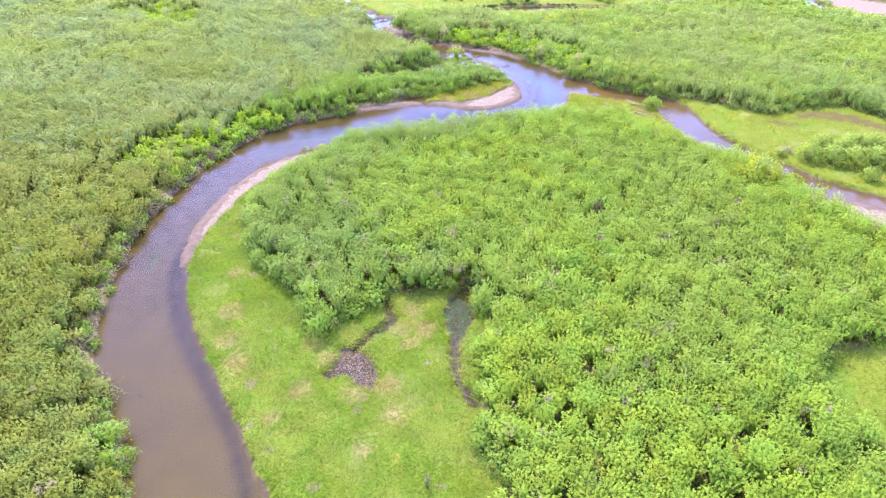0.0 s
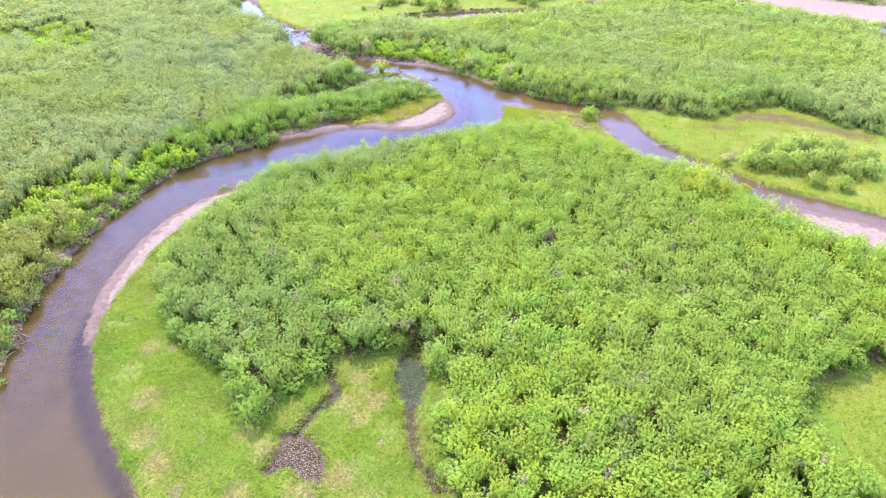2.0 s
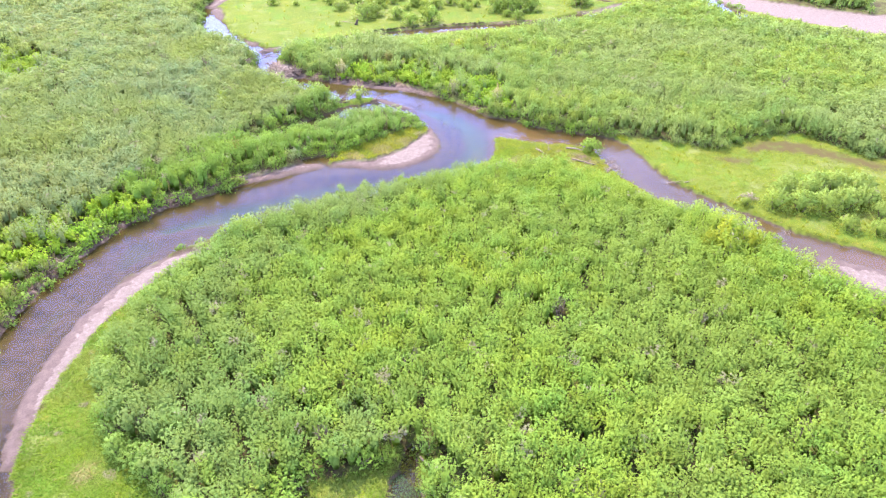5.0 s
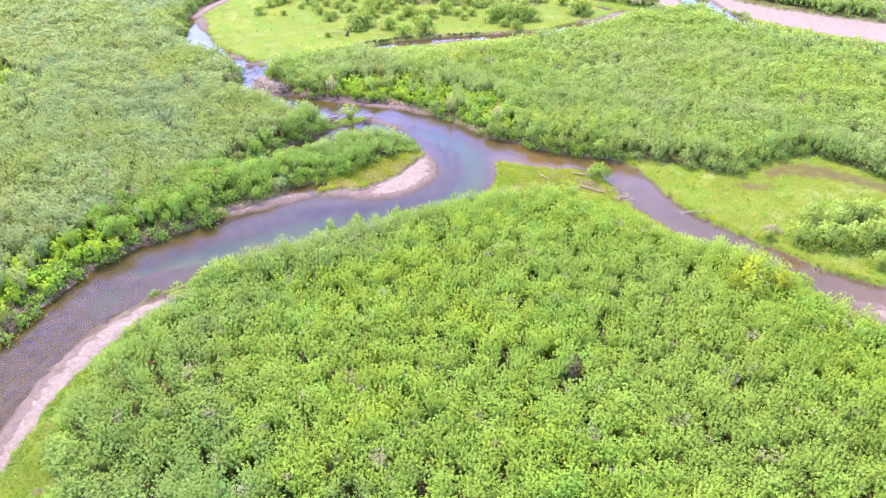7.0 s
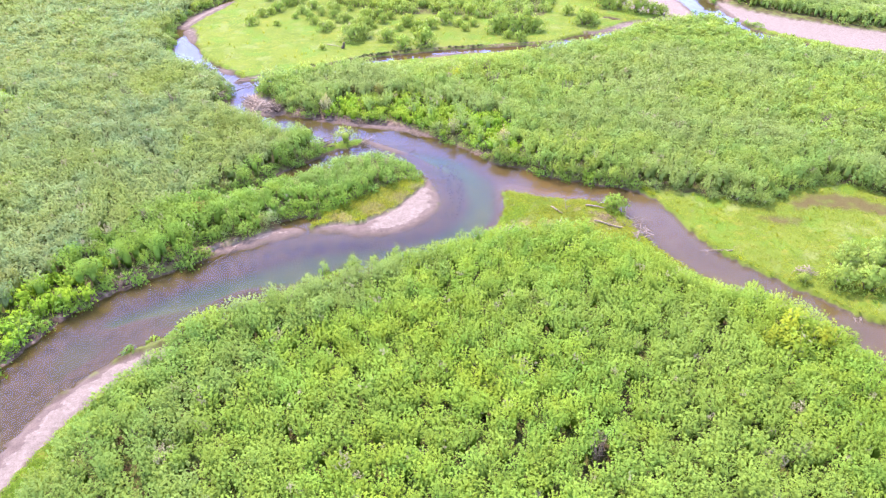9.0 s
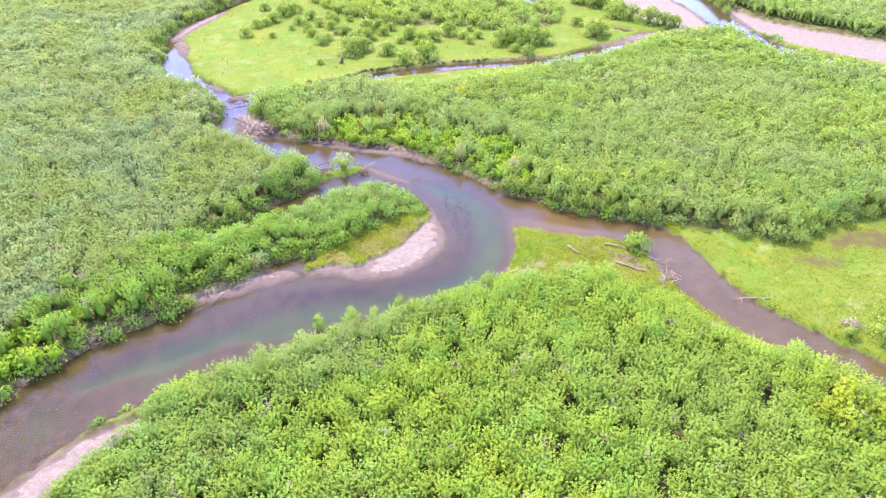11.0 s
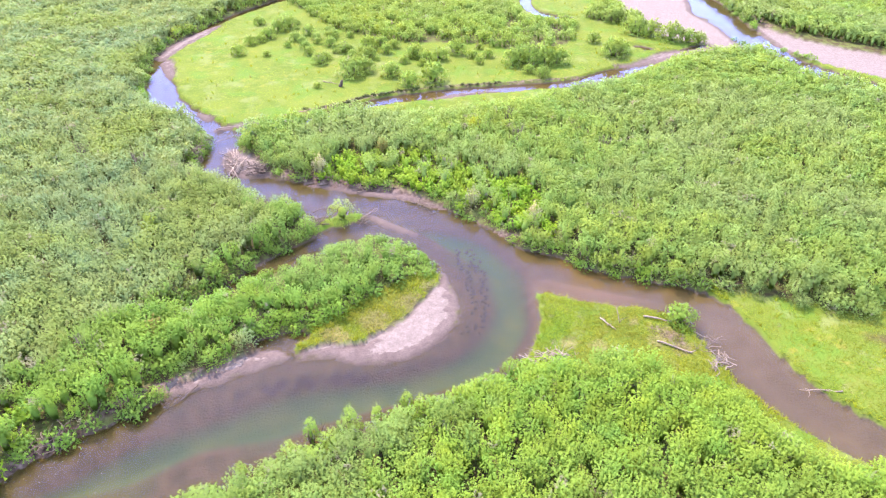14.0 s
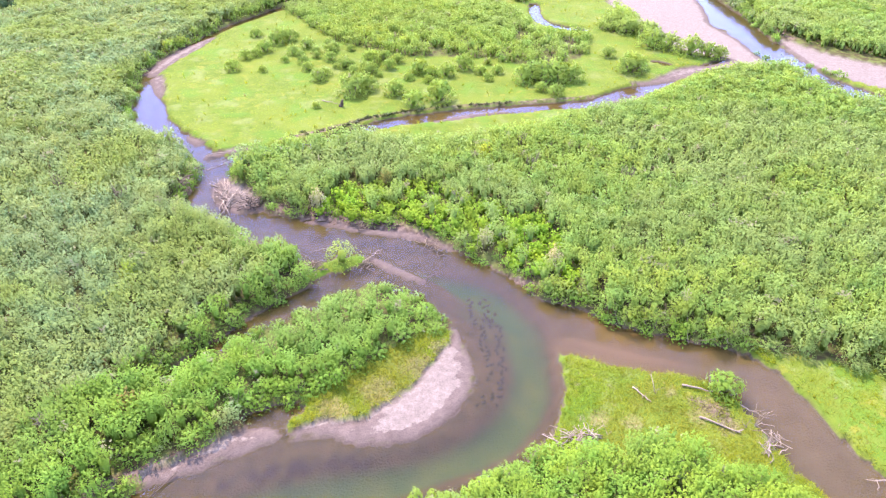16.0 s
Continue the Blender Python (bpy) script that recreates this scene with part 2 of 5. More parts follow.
def water_material():
    m = bpy.data.materials.new("river_water")
    m.use_nodes = True
    t = m.node_tree
    t.nodes.clear()
    out = t.nodes.new("ShaderNodeOutputMaterial")
    geo = t.nodes.new("ShaderNodeNewGeometry")
    clear = node(t, "ShaderNodeBsdfTransparent", Color=(0.84, 0.79, 0.54, 1))
    murk = node(t, "ShaderNodeBsdfDiffuse", Color=(0.062, 0.053, 0.019, 1))
    body = node(t, "ShaderNodeMixShader", Fac=0.22)
    t.links.new(clear.outputs[0], body.inputs[1])
    t.links.new(murk.outputs[0], body.inputs[2])
    gloss = node(t, "ShaderNodeBsdfGlossy", Color=(0.3, 0.36, 0.66, 1), Roughness=0.02)
    bend = node(t, "ShaderNodeBump", Strength=0.035, Distance=0.05)
    swell = t.nodes.new("ShaderNodeMath")
    swell.operation = "MULTIPLY_ADD"
    t.links.new(noise_at(t, 4.5, 0.0, geo.outputs["Position"]), swell.inputs[0])
    swell.inputs[1].default_value = 0.5
    t.links.new(noise_at(t, 1.6, 0.0, geo.outputs["Position"]), swell.inputs[2])
    t.links.new(swell.outputs[0], bend.inputs["Height"])
    t.links.new(bend.outputs["Normal"], gloss.inputs["Normal"])
    fres = node(t, "ShaderNodeFresnel", IOR=1.3)
    t.links.new(bend.outputs["Normal"], fres.inputs["Normal"])
    top = t.nodes.new("ShaderNodeMixShader")
    t.links.new(fres.outputs[0], top.inputs["Fac"])
    t.links.new(body.outputs[0], top.inputs[1])
    t.links.new(gloss.outputs[0], top.inputs[2])
    t.links.new(top.outputs[0], out.inputs["Surface"])
    return m


GROUND, WATER = ground_material(), water_material()

# ---- the plan: channels, bars and meadows ----
# Channels, bars: (x, y, half width) along a line.
CHANNELS = {
    "bend": [(110, -140, 7), (60, -75, 6), (28, -34, 5.5), (10, -9, 5), (-4, 9, 5), (-12.5, 21, 5), (-18.7, 31, 4.6), (-22.2, 37.5, 4.3), (-28.9, 47.5, 4.6), (-31.2, 54.5, 4.0), (-32.8, 60.2, 3.7),
             (-33.9, 67.5, 3.3), (-33.2, 74.3, 3.2), (-31.2, 83.2, 3.6), (-28, 89.5, 4.0), (-22.8, 95.2, 5.2), (-11.5, 100.4, 6.0), (0, 103.8, 5.0),
             (10.5, 105.3, 4.0), (16.2, 110.2, 4.1), (17.6, 116.5, 4.4), (17.3, 122.4, 5.4), (12.5, 130, 5.2), (6.0, 134.6, 5.4), (0, 138.6, 4.8), (-6.5, 142.8, 3.4), (-11.5, 146, 2.6)],
    "upper": [(-11.5, 146, 2.4), (-15, 148.3, 2.2), (-16.6, 152, 2.0), (-16, 157, 2.2), (-15.8, 161.3, 2.5), (-18.6, 166.5, 1.9), (-22.4, 172, 2.0), (-28, 179, 3.0),
              (-30, 187, 2.7), (-32.2, 196, 1.9), (-33.2, 204, 1.2), (-30.8, 213, 1.1), (-27.5, 221.5, 1.2), (-21.6, 233.7, 1.3), (-8, 252, 1.5), (10, 270, 2), (40, 300, 2)],
    "fork": [(-15, 163, 1.5), (-9, 165, 1.4), (-2, 167.2, 1.7), (5, 170.8, 1.4), (12, 173.6, 1.9), (24, 175.4, 2.2), (40, 176.4, 1.8), (48, 176.6, 2.2), (56, 180.6, 2.4), (66, 185.5, 1.0), (78, 193, 0.8), (88, 197, 1.2)],
    "branch": [(19, 121.5, 3.5), (23.4, 119.4, 3.7), (28, 115.7, 3.1), (33.3, 113.4, 2.8), (38, 110.3, 2.9), (39, 105.5, 3.1), (39.4, 100.5, 3.0), (41.2, 95.3, 2.8),
               (44.3, 90.5, 2.4), (47.8, 85.3, 2.5), (50.9, 79.8, 3.2), (54.6, 74.6, 4.9), (58.5, 70.4, 5.5), (66, 64.5, 5.5), (78, 57, 5), (100, 46, 4), (150, 30, 4)],
    "large": [(150, 335, 7), (122, 285, 5.5), (108, 255, 3.0), (104.8, 244, 3.0), (99.4, 224, 5.2), (97.8, 212, 4.3), (95.8, 198, 3.8), (95, 187, 3.4), (96.6, 178, 3.0), (101.5, 168, 3), (112, 157, 3), (135, 144, 3.5), (200, 120, 4)],
    "slough": [(56, 245, 1.4), (53.4, 232, 1.5), (56, 224.3, 1.7), (61.5, 221, 1.3)],
    "pond": [(-10.3, 43.5, 0.3), (-9.0, 44.6, 0.8), (-8.2, 45.2, 1.1), (-7.4, 43.8, 1.1), (-6.7, 42.5, 0.5)],
    "pond_tip": [(-9.5, 46.7, 0.3), (-8.4, 45.6, 0.8)],
    "pond_side": [(1.2, 54.4, 0.7), (1.4, 51.8, 1.25), (1.2, 49.2, 0.4)],
    "backwater": [(-7.0, 111.8, 0.8), (-5.3, 111.7, 1.1), (-3.2, 112.4, 0.7)],
    "tail_margin": [(-14, 104.8, 1.2), (-9.5, 106, 1.4), (-4, 107.5, 1.3), (0, 107.6, 1.0)],
    "cove": [(-5.3, 112, 0.7), (-4.7, 110.9, 0.6), (-4.2, 109.8, 0.4), (-4.1, 108.8, 0.3)],
    "dark_pool": [(67.4, 197.4, 0.6), (69.4, 195.4, 1.1), (71.2, 193.4, 0.5)],
    "side_arm": [(-15, 118.8, 0.5), (-9.5, 122.8, 1.0), (-5.9, 125.6, 1.5), (-2.4, 127.6, 2.0), (1.8, 130.6, 2.3)],
}
BARS = {
    "point_bar": [(-29.3, 60.5, 0.4), (-29.7, 64, 0.8), (-29.6, 68.5, 1.1), (-28.8, 73.5, 1.3), (-27.5, 78.6, 1.5), (-25.2, 83.2, 1.55), (-21.6, 87.4, 1.4), (-18, 89.4, 0.9)],
    "tail_bar": [(-14.4, 106.8, 0.7), (-12.4, 107.2, 0.7), (-9.8, 108.4, 1.1), (-7.2, 109.4, 1.2), (-5.4, 109.6, 0.8)],
    "island_bar": [(-3.0, 109.3, 0.4), (-1.4, 109.7, 0.7), (2.3, 108.8, 1.3), (5.6, 109.4, 2.2), (8.8, 111.3, 2.4), (11.0, 114.6, 2.1), (12.1, 117.8, 0.8), (12.5, 120.3, 0.3)],
    "jam_mound": [(-14.4, 157, 0.7), (-13.2, 153.4, 2.0), (-11.4, 150.2, 2.3), (-8.8, 148.0, 0.9)],
    "north_beach": [(-3, 144.4, 0.3), (1.4, 142.4, 0.5), (5, 140.6, 0.6), (8.6, 139.3, 0.65), (11.8, 137.6, 0.6), (14.6, 134.8, 0.35)],
    "fork_shore": [(46.6, 174.9, 0.4), (51, 176.3, 0.8), (55.5, 177.6, 0.7), (59, 179.4, 0.4)],
    "branch_flat": [(52.2, 77.4, 0.5), (54.0, 74.4, 2.2), (58, 70, 3.4), (66, 63.6, 3.4), (78, 56, 3)],
    "thin_bar": [(4.9, 134.6, 0.45), (7.4, 132.0, 0.65), (10.4, 129.2, 0.5)],
    "rim_a": [(-19.2, 170.0, 0.9), (-21.4, 173.0, 0.25)],
    "rim_c": [(-28.6, 190.5, 0.3), (-29.6, 195, 1.0), (-31.2, 201, 1.3)],
    "rim_b": [(-32.5, 204, 1.4), (-30.4, 212, 1.8), (-27.6, 218.5, 1.9), (-24, 226, 1.0)],
    "fork_shoal": [(-17, 165, 0.9), (-13.6, 166.3, 0.5), (-10.5, 166.7, 0.4)],
    "fork_bar": [(18.6, 172.6, 0.6), (23, 173.8, 0.9), (28, 174.8, 0.7), (32, 175.2, 0.3)],
    "gravel_west": [(92, 262, 13), (88, 240, 12.0), (85, 222, 8.5), (85, 208, 8.5), (86.5, 199, 5.0), (89.5, 191.5, 1.6)],
    "gravel_spit": [(83, 193, 1.6), (78, 191.4, 1.4), (72.6, 190, 2.0), (68, 187.6, 1.5), (62, 184.8, 0.8), (58.4, 184.6, 0.4)],
    "gravel_east": [(103, 206, 0.9), (103, 196, 3.6), (105.4, 187, 6.0), (110.5, 179, 7.6), (121, 168, 8.5), (140, 154, 9)],
}
GRASS_BARS = {
    "island_grass": [(-2.6, 110.9, 0.5), (-0.5, 111.4, 1.1), (3.4, 113.2, 1.8), (7.4, 115.6, 2.0), (10.2, 118.2, 1.2)],
    "drift_islet": [(-1.4, 133.2, 0.9), (1.4, 133.8, 1.5), (3.8, 134.6, 0.9)],
    "gravel_grass": [(93.6, 218, 0.4), (94.3, 215.5, 0.7)],
}
HOLLOWS = {
    "side": [(2.6, 57.4, 0.3), (1.8, 55.2, 0.6), (1.4, 52.2, 1.2), (1.1, 49.2, 0.35), (1.0, 46, 0.15), (1.3, 43, 0.1), (2.6, 40, 0.2)],
    "arm": [(-8.4, 46.8, 0.1), (-7.3, 48.6, 0.15), (-5.6, 50.5, 0.3), (-5.6, 52.5, 0.1), (-6.5, 54.8, 0.15)],
}
CUT_BANKS = {
    "west": [(-25, 33, 0.4), (-28, 38.5, 0.4), (-33.2, 45.5, 0.6), (-35.6, 53, 0.5), (-36.8, 61, 0.5), (-37.4, 68, 0.5), (-36.6, 75, 0.5), (-35, 84, 0.5), (-31.6, 92, 0.5), (-26, 99.6, 0.5), (-17, 106.4, 0.5), (-12.6, 108.6, 0.3)],
    "north": [(-9.6, 149, 0.8), (-3, 146.2, 1.2), (3, 142.8, 1.3), (9.2, 139.6, 1.3), (13.4, 134.6, 1.1), (17.4, 130.2, 0.8), (22, 126, 0.6)],
    "jam": [(-18.8, 150, 0.8), (-19, 156, 1.1), (-18.9, 161, 0.7)],
    "meadow_edge": [(-6, 169.2, 0.4), (2, 172.0, 0.7), (8, 175.2, 0.4), (15, 177.2, 0.3), (26, 178.4, 0.3), (40, 178.8, 0.3), (50, 179.5, 0.3)],
    "large_east": [(110, 244, 0.8), (106, 222, 0.8), (105.6, 206, 0.8)],
}
THALWEG = [(-24, 96.5, 0.8), (-14, 100.5, 1.2), (-4, 103.2, 1.8), (7, 104.6, 1.6), (14.5, 107, 1.8), (18.6, 112, 2.0), (19.6, 117.5, 2.2), (19, 122.5, 1.6), (15, 128, 1.2), (10, 131.5, 0.8)]
MEADOWS = {
    "near": [(-10, 10), (-31, 50), (-31, 66), (-28, 75), (-23, 85), (-21.2, 86), (-23.6, 80), (-25.4, 73), (-25.2, 65), (-20.6, 58.9), (-16.2, 53.4), (-13.4, 47.6), (-10.8, 47.2), (-8.2, 50.2),
             (-6, 54), (-0.6, 54.5), (2.2, 57), (2.7, 51), (2.1, 47.5), (1.9, 41), (2.4, 35), (3.8, 29), (7, 15)],
    "spit": [(13, 104), (17, 118), (24, 117), (38, 109.5), (37.5, 99), (39, 94), (42, 89.6), (40.2, 88.6), (37.4, 92), (34.8, 96.8), (32.2, 100.6), (28, 104.0), (20, 104.4)],
    "east": [(37, 111.6), (41.2, 111.2), (46.8, 108.2), (53.7, 104.8), (56.8, 105.6), (61.6, 107.6), (66.1, 109), (69.8, 107.2), (72.8, 100.8), (80, 94), (90, 84), (70, 62), (40, 92)],
    "north": [(-13, 164.5), (-18, 167.5), (-21.5, 171), (-26, 177), (-29, 186), (-31, 195), (-32.5, 204), (-30, 213), (-26.5, 221), (-20.5, 233), (-6, 252), (14, 275), (40, 275), (56, 236), (66, 215), (90, 210), (88, 195), (64, 183), (48, 176), (20, 173), (6, 169.5), (-2, 166.5)],
    "slough_bank": [(55, 246), (57, 226), (64, 222), (72, 230), (78, 250), (64, 266)],
    "island_front": [(-3.4, 110.3), (-3.4, 111.0), (0.5, 113.6), (6, 115.0), (10.6, 117.6), (12, 118), (10.5, 114), (5, 110.8), (-1, 110.3)],
    "clearing": [(33.5, 40), (37, 45.5), (44, 48), (52, 47), (50, 34), (38, 33)],
    "strip": [(3, 168.2), (8, 166.4), (15, 164.4), (29, 164.4), (39, 168), (48, 171.6), (60.7, 177), (77, 187.4), (88, 187), (92, 190), (80, 193.5), (66, 185), (48, 176), (20, 173)],
    "right_bank": [(94, 172), (104, 158), (112, 150), (120, 150), (112, 168), (100, 180)],
}
ISLAND = [(-3, 110), (-7, 112), (-16, 116), (-10, 124), (2, 131), (14, 124), (12, 116)]
STAND = [(-3, 232), (3, 218), (9, 212), (17, 206), (33, 202), (42, 195.5), (54, 198), (58, 206), (62, 215), (51, 218), (49.5, 234), (46, 270), (20, 290), (-10, 250)]


def smooth_line(points, steps=5):
    """A Catmull-Rom line through rows of numbers."""
    p = np.array(points, float)
    p = np.vstack([2 * p[0] - p[1], p, 2 * p[-1] - p[-2]])
    rows = []
    for a, b, c, d in zip(p, p[1:], p[2:], p[3:]):
        for k in range(steps):
            s = k / steps
            rows.append(0.5 * (2 * b + (c - a) * s + (2 * a - 5 * b + 4 * c - d) * s * s + (3 * b - a - 3 * c + d) * s ** 3))
    rows.append(p[-2])
    return np.array(rows)


def stroke_distance(xy, points):
    """Signed distance to a line with width: below nought inside."""
    best = np.full(len(xy), 60.0)
    line = smooth_line(points)
    for (x0, y0, w0), (x1, y1, w1) in zip(line, line[1:]):
        reach = 14 + max(w0, w1)
        near = np.flatnonzero((np.abs(xy[:, 0] - (x0 + x1) / 2) < reach) & (np.abs(xy[:, 1] - (y0 + y1) / 2) < reach))
        if not len(near):
            continue
        dx, dy = x1 - x0, y1 - y0
        px, py = xy[near, 0] - x0, xy[near, 1] - y0
        s = np.clip((px * dx + py * dy) / (dx * dx + dy * dy + 1e-9), 0, 1)
        d = np.hypot(px - s * dx, py - s * dy) - (w0 + s * (w1 - w0))
        best[near] = np.minimum(best[near], d)
    return best


def inside(xy, polygon):
    x, y, hit = xy[:, 0], xy[:, 1], np.zeros(len(xy), bool)
    for (x0, y0), (x1, y1) in zip(polygon, polygon[1:] + polygon[:1]):
        if y0 != y1:
            hit ^= ((y0 > y) != (y1 > y)) & (x < (x1 - x0) * (y - y0) / (y1 - y0) + x0)
    return hit


def wobble(xy, size, seed=0.0):
    """Smooth noise from -1 to 1, from a few waves."""
    x, y = xy[:, 0] / size, xy[:, 1] / size
    n = np.zeros(len(xy))
    for k in range(6):
        a = 2.4 * k + seed
        f = 1.0 + 0.37 * k
        n += np.sin(f * (x * math.cos(a) + y * math.sin(a)) * 2.1 + 1.7 * a + 0.9 * np.sin(f * (y * math.cos(a) - x * math.sin(a)) + a))
    return n / 3.2


def smooth_step(v):
    v = np.clip(v, 0, 1)
    return v * v * (3 - 2 * v)


def survey(xy):
    """For places on the plan: height, distance to water, and which cover lies there."""
    wet = np.full(len(xy), 60.0)
    for line in CHANNELS.values():
        wet = np.minimum(wet, stroke_distance(xy, line))
    wet = wet + 0.22 * wobble(xy, 1.3) + 0.12 * wobble(xy, 0.5, 2.0)
    sand = np.full(len(xy), 60.0)
    for line in BARS.values():
        sand = np.minimum(sand, stroke_distance(xy, line))
    sand = sand + 0.2 * wobble(xy, 1.1, 4.0)
    tuft = np.full(len(xy), 60.0)
    for line in GRASS_BARS.values():
        tuft = np.minimum(tuft, stroke_distance(xy, line))
    tuft = tuft + 0.25 * wobble(xy, 0.9, 1.0)
    isle = np.minimum(sand, tuft)
    water = np.maximum(wet, -isle)
    meadow = np.zeros(len(xy), bool)
    shift = xy + np.c_[wobble(xy, 2.2, 3.0), wobble(xy, 2.2, 5.0)] * 0.7
    for polygon in MEADOWS.values():
        meadow |= inside(shift, polygon)
    meadow &= ~inside(shift, STAND)
    meadow |= tuft < 0
    inner = smooth_step((xy[:, 0] + 34) / 4) * smooth_step((66 - xy[:, 1]) / 6) * smooth_step((20 - xy[:, 0]) / 10)
    bank = 0.75 - 0.25 * inner - 0.3 * (tuft < 0)
    land = bank * smooth_step((water + 0.05) / (0.65 + 0.35 * wobble(xy, 6, 2.0))) + 0.12 * wobble(xy, 7, 1.0) * smooth_step(water / 3)
    land = np.where(sand < 0.1, 0.06 + 0.22 * smooth_step(-sand / 0.5) - 0.12 * smooth_step((xy[:, 0] - 46) / 4) * smooth_step((88 - xy[:, 1]) / 4) * smooth_step(-sand / 0.5) + 0.03 * wobble(xy, 0.8), np.maximum(land, 0.03))
    pool = smooth_step(0.5 - stroke_distance(xy, THALWEG) / 2.4)
    dip = np.full(len(xy), 60.0)
    for line in HOLLOWS.values():
        dip = np.minimum(dip, stroke_distance(xy, line))
    dip = dip + 0.2 * wobble(xy, 0.8, 6.0)
    land = np.where(water > 0, np.minimum(land, -0.12 + 0.65 * smooth_step(dip / 0.8) + 0.02 * wobble(xy, 0.4)) , land)
    shoal = smooth_step(0.5 - np.minimum(stroke_distance(xy, [(49, 83, 1.5), (53, 76.5, 3.4), (57, 71.6, 4.6), (64, 65, 4.6)]), stroke_distance(xy, [(24, 117.2, 0.8), (28, 114.2, 1.2), (33, 112.2, 0.8)])) / 1.2)
    depth = -0.9 * pool * smooth_step(-water / 1.2) - 0.06 - 0.8 * smooth_step(-water / 3.4) * (0.75 + 0.35 * wobble(xy, 9, 3.0))
    depth = depth * (1 - 0.8 * shoal)
    height = np.where(water > 0, land, np.minimum(depth, -0.04))
    return height, water, sand, meadow


# ---- mesh helpers ----
def raw_mesh(name, verts, tris, mat, smooth=False, slots=None, normals=None):
    """A mesh of triangles from arrays; normals, one a vertex, round off foliage."""
    me = bpy.data.meshes.new(name)
    me.vertices.add(len(verts))
    me.vertices.foreach_set("co", np.asarray(verts, np.float32).ravel())
    tris = np.asarray(tris, np.int32)
    me.loops.add(tris.size)
    me.loops.foreach_set("vertex_index", tris.ravel())
    me.polygons.add(len(tris))
    me.polygons.foreach_set("loop_start", np.arange(len(tris), dtype=np.int32) * 3)
    me.polygons.foreach_set("loop_total", np.full(len(tris), 3, np.int32))
    for one in (mat if isinstance(mat, (list, tuple)) else [mat]):
        me.materials.append(one)
    if slots is not None:
        me.polygons.foreach_set("material_index", np.asarray(slots, np.int32))
    me.polygons.foreach_set("use_smooth", np.full(len(tris), smooth, bool))
    me.update(calc_edges=True)
    if normals is not None:
        me.polygons.foreach_set("use_smooth", np.ones(len(tris), bool))
        me.attributes.new("custom_normal", "FLOAT_VECTOR", "POINT").data.foreach_set("vector", np.asarray(normals, np.float32).ravel())
    return me


def part(name, me, parent, label=""):
    ob = new(name, me)
    ob.parent = parent
    if label:
        ob["label"] = label
    return ob


def tube(points, radii, sides=6):
    """A bent, tapering stick with closed ends: vertices and triangles."""
    p = np.array(points, float)
    verts, tris = [], []
    for k, (c, r) in enumerate(zip(p, radii)):
        d = p[min(k + 1, len(p) - 1)] - p[max(k - 1, 0)]
        d /= np.linalg.norm(d) + 1e-9
        a = np.cross(d, (0.31, 0.17, 0.93))
        a /= np.linalg.norm(a) + 1e-9
        b = np.cross(d, a)
        for s in range(sides):
            w = 2 * math.pi * s / sides
            verts.append(c + r * (math.cos(w) * a + math.sin(w) * b))
    for k in range(len(p) - 1):
        for s in range(sides):
            i, j = k * sides + s, k * sides + (s + 1) % sides
            tris += [(i, j, i + sides), (j, j + sides, i + sides)]
    for first, flip in ((0, 1), ((len(p) - 1) * sides, -1)):
        for s in range(1, sides - 1):
            tris.append((first, first + s + 1, first + s)[::flip])
    return np.array(verts), np.array(tris)


def crooked(rng, a, b, bends=4, amount=0.06):
    """Points from a to b that wander a little."""
    a, b = np.array(a, float), np.array(b, float)
    long = np.linalg.norm(b - a)
    rows = [a + (b - a) * k / bends + (rng.normal(0, amount * long, 3) * (0 < k < bends)) for k in range(bends + 1)]
    return rows


# ---- ground and water ----
def straw_cover(p):
    """Dry bleached grass in patches of the near meadow."""
    best = np.zeros(len(p))
    for x, y, r in ((-4.2, 49.5, 1.6), (-3.2, 47.6, 1.2), (-5.0, 42.0, 2.0), (-10.8, 45.4, 1.5), (-20.8, 47.6, 2.0), (-19.2, 44.6, 1.8), (-21.6, 52.0, 2.0), (-16.2, 57.4, 1.0), (-14.4, 38.1, 1.0), (-6.5, 34.8, 1.4), (-3.2, 52.2, 1.6), (-12.4, 47.6, 1.6), (-2.0, 49.6, 1.8), (-7.8, 41.0, 1.6), (-4.0, 38.6, 1.6), (-23.0, 58.6, 1.4), (-12.6, 41.4, 1.4),
                    (22.6, 106.6, 1.3), (25.4, 105.8, 1.2), (30.2, 108.6, 0.8), (32.8, 106.2, 1.5), (33.6, 104.2, 1.2), (0.2, 111.2, 1.8), (4.2, 113.0, 2.2), (8.2, 115.4, 2.2), (10.6, 117.8, 1.4), (31.4, 105.4, 1.4)):
        best = np.maximum(best, 1 - np.hypot(p[:, 0] - x, p[:, 1] - y) / r)
    return np.clip(smooth_step(1.4 * best + 0.35 * wobble(p, 0.8, 2.0)) * (best > 0), 0, 1)


def green_cover(p):
    """Where grass grows: the meadows and a step into the bushes round them."""
    z, wet, dry, green = survey(p)
    wide = green.copy()
    for k in range(6):
        wide |= survey(p + 1.3 * np.array([math.cos(k * 1.0472), math.sin(k * 1.0472)]))[3]
    return z, wet, dry, wide & (wet > 0) & (dry > 0.25)


def spaced(parts):
    return np.unique(np.concatenate([np.arange(a, b, s) for a, b, s in parts]).round(3))


def grown(low, high):
    far = 8.0 * 1.55 ** np.arange(1, 14)
    return np.concatenate([low - far[::-1], [low], [high], high + far])


